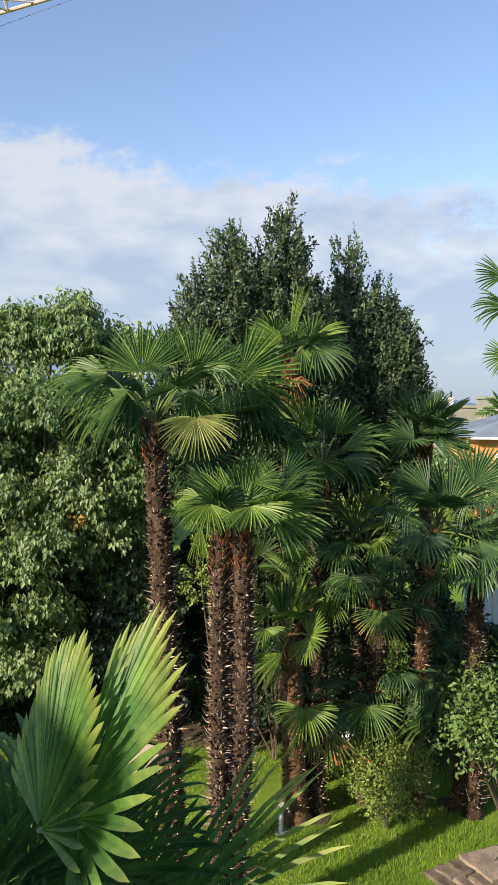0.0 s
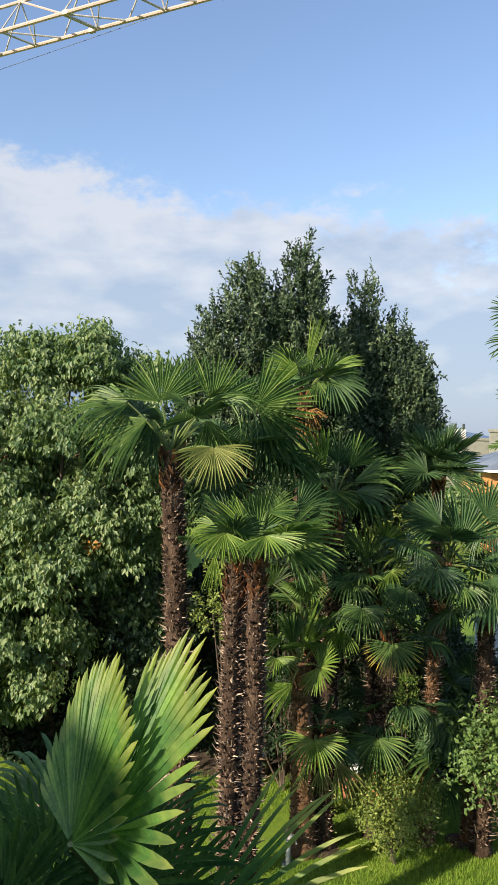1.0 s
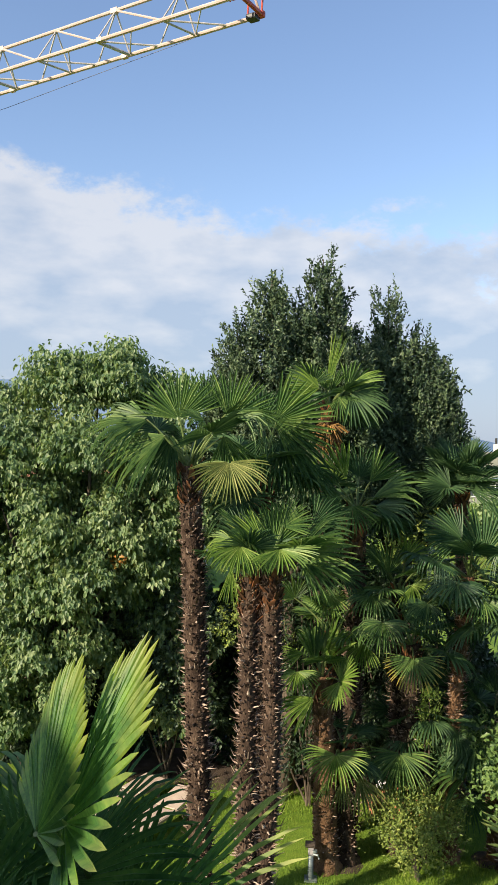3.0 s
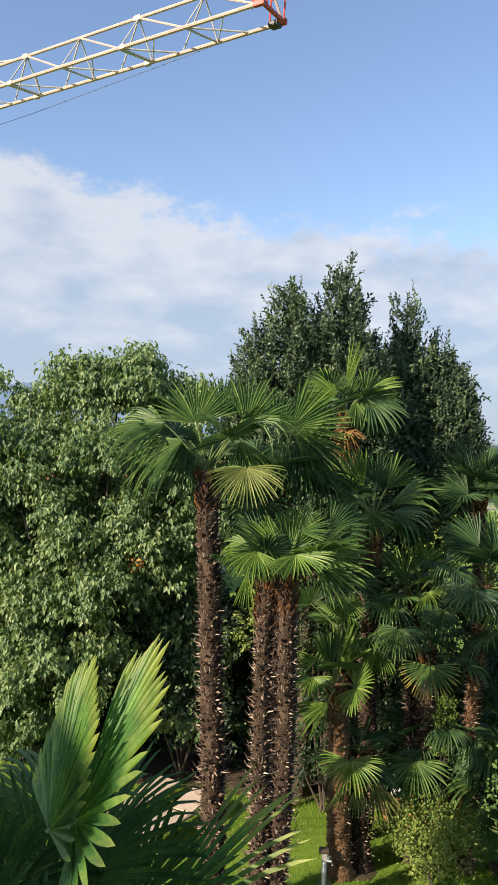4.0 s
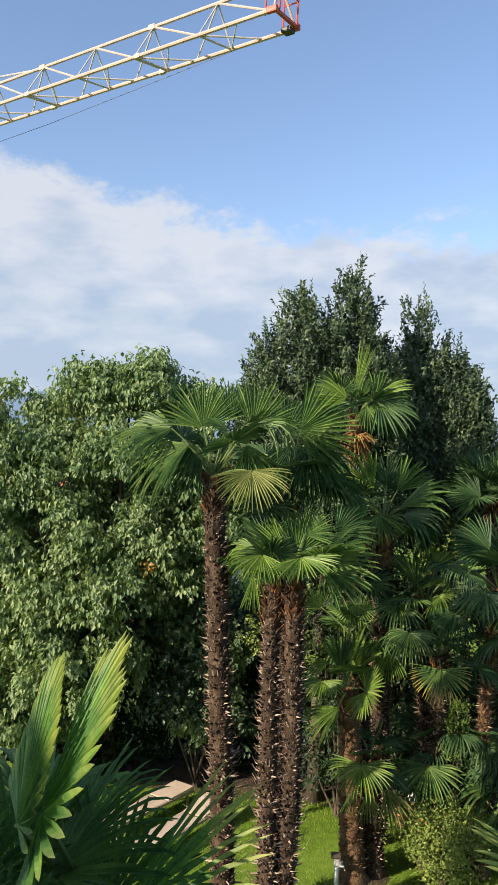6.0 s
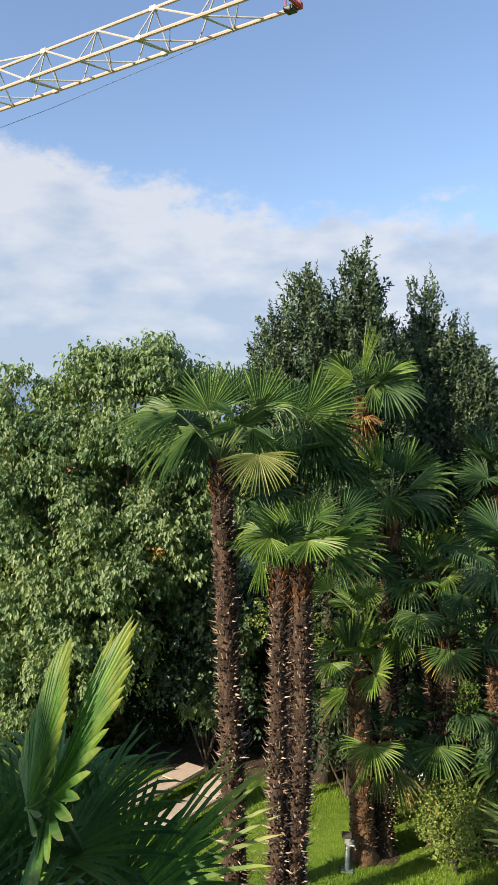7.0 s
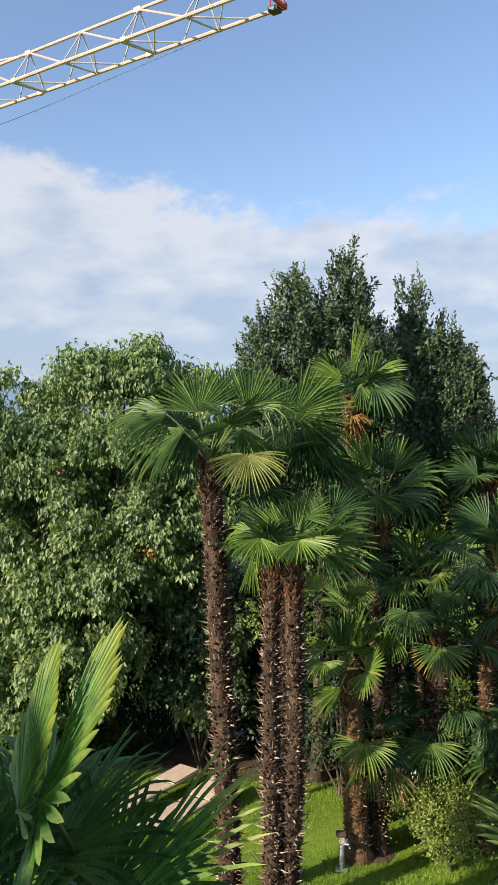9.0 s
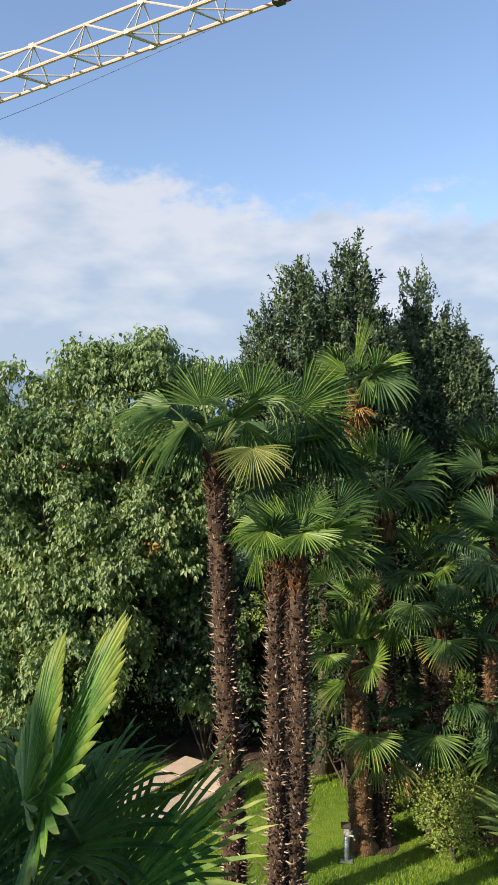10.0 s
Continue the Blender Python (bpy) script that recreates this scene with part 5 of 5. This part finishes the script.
    for i in range(16):
        z0 = i * 1.34
        for a in range(4):
            p = [(-1, -1), (1, -1), (1, 1), (-1, 1)]
            q0, q1 = p[a], p[(a + 1) % 4]
            bar(Vector((foot.x + q0[0] * mr, foot.y + q0[1] * mr, z0)), Vector((foot.x + q1[0] * mr, foot.y + q1[1] * mr, z0 + 1.34)), 0.03, M_CRANE)
    bar(Vector((foot.x, foot.y, 21.4)), top(10), 0.03, M_CRANE_GREY, "tie")


crane()


# ---- far buildings ----
def window_part(root, x, y, z, w, h):
    fr = part("window", box_bm((w + 0.16, 0.10, h + 0.16), (x, y, z), 0.01), M_WHITE, root)
    for sx in (-1, 1):
        part("pane", box_bm((w / 2 - 0.04, 0.03, h), (x + sx * w / 4, y - 0.045, z)), M_GLASS, fr)


def gabled_house(label, x0, x1, y0, y1, eave_z, ridge_z, wall_m, roof_m, hip=2.0, over=0.5):
    root = tagged(new("house"), label, "house")
    part("wall", box_bm((x1 - x0, y1 - y0, eave_z), ((x0 + x1) / 2, (y0 + y1) / 2, eave_z / 2)), wall_m, root)
    ym = (y0 + y1) / 2
    a, b, c, d = x0 - over, x1 + over, y0 - over, y1 + over
    e = eave_z + 0.004
    verts = [(a, c, e), (b, c, e), (b, d, e), (a, d, e), (a, c, e + 0.14), (b, c, e + 0.14), (b, d, e + 0.14), (a, d, e + 0.14), (a + hip, ym, ridge_z), (b - hip, ym, ridge_z)]
    faces = [(3, 2, 1, 0), (0, 1, 5, 4), (1, 2, 6, 5), (2, 3, 7, 6), (3, 0, 4, 7), (4, 5, 9, 8), (5, 6, 9), (6, 7, 8, 9), (7, 4, 8)]
    mesh_ob("roof", verts, faces, roof_m, root)
    part("gutter", box_bm((b - a, 0.10, 0.12), ((a + b) / 2, c - 0.06, e + 0.07), 0.02), M_WHITE, root)
    n = max(2, int((x1 - x0) / 2.6))
    for i in range(n):
        window_part(root, x0 + (i + 0.5) * (x1 - x0) / n, y0 - 0.04, eave_z - 1.45, 1.1, 1.3)
    return root


gabled_house("orange timber house with a blue-grey roof", 10.4, 22.0, 40, 47, 3.9, 5.6, M_OCHRE, M_ROOF, 4.0)
gabled_house("pale plastered house with a red tiled roof", -17.0, -4.9, 30, 37, 3.2, 4.6, M_PLASTER, M_TERRA, 2.0)
gabled_house("low red-roofed house beyond the trees", -34, -20.5, 52, 60, 2.3, 4.3, M_PLASTER, M_TERRA, 2.0)


def flat_block(label, x0, x1, y0, y1, h, m):
    root = tagged(new("apartment_building"), label, "building")
    part("wall", box_bm((x1 - x0, y1 - y0, h), ((x0 + x1) / 2, (y0 + y1) / 2, h / 2)), m, root)
    part("parapet", box_bm((x1 - x0 + 0.3, y1 - y0 + 0.3, 0.3), ((x0 + x1) / 2, (y0 + y1) / 2, h + 0.154), 0.03), M_CONCRETE, root)
    for k in range(int(h / 2.9)):
        for i in range(int((x1 - x0) / 3)):
            window_part(root, x0 + 1.5 + 3 * i, y0 - 0.04, 1.5 + 2.9 * k, 1.4, 1.4)
    return root


block = flat_block("low flat-roofed building with chimneys", 12.0, 24.5, 90, 102, 5.35, M_CONCRETE)
for cx in (16.4, 19.4, 20.3):
    st = part("chimney", box_bm((0.5, 0.5, 0.9), (cx, 93, 6.1), 0.03), M_PLASTER, block)
    v, f = tube([(cx, 93, 6.5), (cx, 93, 7.2)], [0.13, 0.13], 8)
    mesh_ob("flue", v, f, M_BLACK, st)
flat_block("flat-roofed pale green block", 22.0, 34.0, 84, 88, 6.3, M_CONCRETE)
palm_tree("far garden palm in front of the flats", (14.3, 50, 0), (14.3, 50, 5.1), [], 83, r=(0.16, 0.15), count=20, reach=0.8, L=0.9, az0=15, els=(75, -40), leaf=M_FAN, nseg=20)
palm_tree("far garden palm in front of the flats", (17.2, 52, 0), (17.2, 52, 6.4), [], 89, r=(0.16, 0.15), count=20, reach=0.9, L=1.0, az0=55, els=(75, -40), leaf=M_FAN, nseg=20)
shrub("leafy_shrub", "far bushes around the houses", [(10.5, 36, 1.6, 1.5), (13.0, 36.5, 1.3, 1.4), (8.4, 37, 2.0, 1.6), (15.5, 37, 1.2, 1.4)], 120, 8, 0.25, 0.14, M_TREE, 91, foot=(10.5, 36.2, 0))
shrub("leafy_shrub", "far bush with red flowers", [(16.0, 54.0, 4.6, 0.9), (15.8, 54, 3.2, 1.1)], 150, 8, 0.18, 0.12, M_FLOWER, 92, foot=(16, 54, 0))


def panel_fence():
    root = tagged(new("fence"), "pale blue-grey panel fence at the edge of the garden", "fence")
    for i in range(16):
        part("panel", box_bm((0.27, 0.03, 1.75), (4.4 + 0.29 * i, 16.2, 0.98), 0.005), M_FENCE, root)
    for i in range(5):
        part("post", box_bm((0.08, 0.08, 2.0), (4.35 + 1.16 * i, 16.27, 1.0), 0.01), M_METAL, root)


panel_fence()


# ---- things on the lawn ----
def lounger(label, m, back=22):
    root = tagged(new("sun_lounger"), label, "sun lounger", "loungers on the lawn")
    for sx in (-0.255, 0.255):
        part("side_rail", box_bm((0.035, 1.86, 0.05), (sx, 0.0, 0.285), 0.010), M_WOOD, root)
    part("foot_rail", box_bm((0.545, 0.035, 0.05), (0, -0.945, 0.285), 0.010), M_WOOD, root)
    bm = box_bm((0.49, 1.22, 0.022), (0, -0.315, 0.306), 0.006)
    bmesh.ops.subdivide_edges(bm, edges=bm.edges[:], cuts=5, use_grid_fill=True)
    for v in bm.verts:
        v.co.z -= 0.020 * max(0.0, 1 - (v.co.x / 0.24) ** 2) + 0.005 * noise.noise(v.co * 6)
    part("bed", bm, M_CANVAS, root, "beige canvas stretched over the frame")
    bk = part("backrest", box_bm((0.49, 0.64, 0.024), (0, 0.32, 0.0), 0.008), M_CANVAS, root, "beige canvas backrest")
    bk.matrix_local = pose(0, 0.31, 0.318, back, 0, 0)
    for sx in (-0.235, 0.235):
        for sy in (-0.86, 0.80):
            part("leg", box_bm((0.035, 0.035, 0.262), (sx, sy, 0.129), 0.006), M_WOOD, root)
    root.matrix_world = m
    return root


lounger("beige canvas sun lounger on the lawn", pose(-2.46, 11.22, 0, 0, 0, -28) @ Matrix.Diagonal((0.78, 0.92, 0.85, 1)), 3)
lounger("beige canvas sun lounger with a raised back", pose(-1.80, 10.72, 0, 0, 0, -25) @ Matrix.Diagonal((0.78, 0.92, 0.85, 1)), 9)


def water_tap():
    root = tagged(new("water_tap"), "grey garden water tap on a short post", "water tap")
    root.location = (0.46, 9.75, 0)
    v, f = tube([(0, 0, -0.02), (0, 0, 0.10), (0, 0, 0.36)], [0.045, 0.036, 0.034], 12)
    mesh_ob("post", v, f, M_METAL, root, smooth=True)
    part("foot_plate", box_bm((0.16, 0.16, 0.02), (0, 0, 0.012), 0.004), M_METAL, root)
    part("cap", box_bm((0.13, 0.11, 0.05), (-0.01, 0, 0.455), 0.015), M_BARK, root, "dark weathered wooden cap")
    part("head", box_bm((0.075, 0.075, 0.12), (0, 0, 0.38), 0.015), M_CRANE_GREY, root)
    v, f = tube([(0.02, -0.02, 0.34), (0.09, -0.05, 0.345), (0.105, -0.055, 0.30)], [0.016, 0.016, 0.014], 8)
    mesh_ob("spout", v, f, M_METAL, root)
    v, f = tube([(0.05, -0.03, 0.37), (0.05, -0.03, 0.40)], [0.03, 0.03], 10)
    mesh_ob("handle", v, f, M_METAL, root)


water_tap()


def stone_pile():
    root = tagged(new("stone_steps"), "low flight of rough weathered stone blocks on the lawn", "stone steps")
    rng = random.Random(5)
    root.matrix_world = pose(2.13, 8.86, 0, 0, 0, 30) @ Matrix.Diagonal((1, 1, 0.85, 1))
    for k, (x, ln, w) in enumerate(((0.0, 0.84, 0.30), (0.14, 0.86, 0.32), (0.28, 0.88, 0.34), (0.42, 0.90, 0.70))):
        h = 0.07 + 0.055 * k
        y = -0.32 * x
        cuts = sorted(rng.uniform(0.2, 0.8) for _ in range(2 if k < 3 else 1))
        for a, b in zip([0] + cuts, cuts + [1]):
            size = max(0.10, (b - a) * ln - 0.012)
            bm = box_bm((w + rng.uniform(-0.03, 0.03), size, h + rng.uniform(-0.012, 0.014)), (0, 0, 0), 0.018)
            bmesh.ops.subdivide_edges(bm, edges=bm.edges[:], cuts=3, use_grid_fill=True)
            seed = Vector((k * 3.1, a * 17, 3))
            for v in bm.verts:
                v.co += Vector(noise.noise_vector(v.co * 7 + seed)) * 0.020 + Vector(noise.noise_vector(v.co * 22 + seed)) * 0.007
            st = part("stone", bm, M_STONE, root)
            st.matrix_local = pose(x + w / 2 + rng.uniform(-0.02, 0.02), y - (a + b) / 2 * ln, h / 2 - 0.012, rng.uniform(-2, 2), rng.uniform(-2, 2), rng.uniform(-4, 4))


stone_pile()


def earth_bed(x, y, rx, ry, seed):
    verts, faces, n = [(x, y, 0.035)], [], 28
    for k, (s, h) in enumerate(((0.55, 0.03), (1.0, -0.03))):
        for i in range(n):
            a = 2 * math.pi * i / n
            q = s * (1 + 0.18 * noise.noise(Vector((math.cos(a) * 2, math.sin(a) * 2, seed))))
            verts.append((x + rx * q * math.cos(a), y + ry * q * math.sin(a), h))
    for i in range(n):
        j = (i + 1) % n
        faces += [(0, 1 + i, 1 + j), (1 + i, 1 + n + i, 1 + n + j, 1 + j)]
    ob = mesh_ob("earth_bed", verts, faces, M_EARTH, smooth=True)
    return tagged(ob, "bare dark earth round the palm trunks", "soil", kind="structure")


earth_bed(0.85, 10.2, 0.42, 0.34, 1)
earth_bed(2.95, 10.6, 0.40, 0.32, 2)
earth_bed(-1.0, 13.2, 6.5, 1.1, 4)


def pot(label, x, y, r, h, m, rim=True):
    root = tagged(new("flower_pot"), label, "flower pot")
    prof = [(r * 0.62, 0.0), (r * 0.85, h * 0.5), (r * 0.98, h * 0.82), (r * 1.1, h * 0.84), (r * 1.1, h), (r * 0.95, h), (r * 0.9, h * 0.85)]
    n = 18
    verts = [(q * math.cos(2 * math.pi * i / n), q * math.sin(2 * math.pi * i / n), z) for q, z in prof for i in range(n)]
    faces = [(k * n + i, k * n + (i + 1) % n, (k + 1) * n + (i + 1) % n, (k + 1) * n + i) for k in range(len(prof) - 1) for i in range(n)]
    faces += [tuple(range(n))[::-1]]
    mesh_ob("body", verts, faces, m, root, smooth=True)
    n2 = [tuple(((len(prof) - 1) * n) + i for i in range(n))]
    mesh_ob("soil", verts[-n:], [tuple(range(n))], M_EARTH, root)
    root.location = (x, y, 0)
    return root


pot("terracotta flower pot beside the palms", 1.40, 11.75, 0.15, 0.26, M_TERRA)
pot("white flower pot among the shrubs", 1.83, 12.1, 0.11, 0.30, M_WHITE)
pot("wide dark green bowl planter on the ground", 1.60, 11.95, 0.19, 0.16, M_BOWL)


def revolved(name, prof, m, parent, n=20):
    verts = [(q * math.cos(2 * math.pi * i / n), q * math.sin(2 * math.pi * i / n), z) for q, z in prof for i in range(n)]
    faces = [(k * n + i, k * n + (i + 1) % n, (k + 1) * n + (i + 1) % n, (k + 1) * n + i) for k in range(len(prof) - 1) for i in range(n)]
    return mesh_ob(name, verts, faces, m, parent, smooth=True)


def garden_lamp():
    root = tagged(new("garden_lamp"), "small mushroom-shaped garden lamp with a white cap", "garden lamp")
    revolved("base", [(0.001, 0), (0.07, 0), (0.075, 0.03), (0.04, 0.05), (0.035, 0.22), (0.06, 0.26), (0.062, 0.31), (0.001, 0.312)], M_TERRA, root)
    revolved("cap", [(0.001, 0.30), (0.10, 0.305), (0.115, 0.325), (0.10, 0.37), (0.06, 0.41), (0.001, 0.43)], M_WHITE, root)
    root.location = (1.54, 12.05, 0)


garden_lamp()


# ---- grass ----
def grass():
    rng = np.random.default_rng(77)
    n = 90000
    x = rng.uniform(-4.2, 5.0, n)
    y = rng.uniform(7.9, 12.8, n)
    a = rng.uniform(0, 2 * np.pi, n)
    tall = rng.uniform(0.016, 0.042, n) * (1 + 0.5 * np.sin(x * 3.1) * np.sin(y * 2.7))
    w = 0.005
    p = np.stack([x, y, np.full(n, -0.02)], 1)
    s = np.stack([np.cos(a), np.sin(a), np.zeros(n)], 1) * w
    lean = np.stack([rng.normal(0, 0.015, n), rng.normal(0, 0.015, n), tall + 0.03], 1)
    v = np.stack([p - s, p + s, p + lean], 1).reshape(-1, 3)
    f = np.arange(3 * n).reshape(-1, 3)
    ob = mesh_ob("grass", v.tolist(), f.tolist(), M_GRASS)
    return tagged(ob, "short mown grass blades on the lawn", "grass", kind="stuff")


grass()
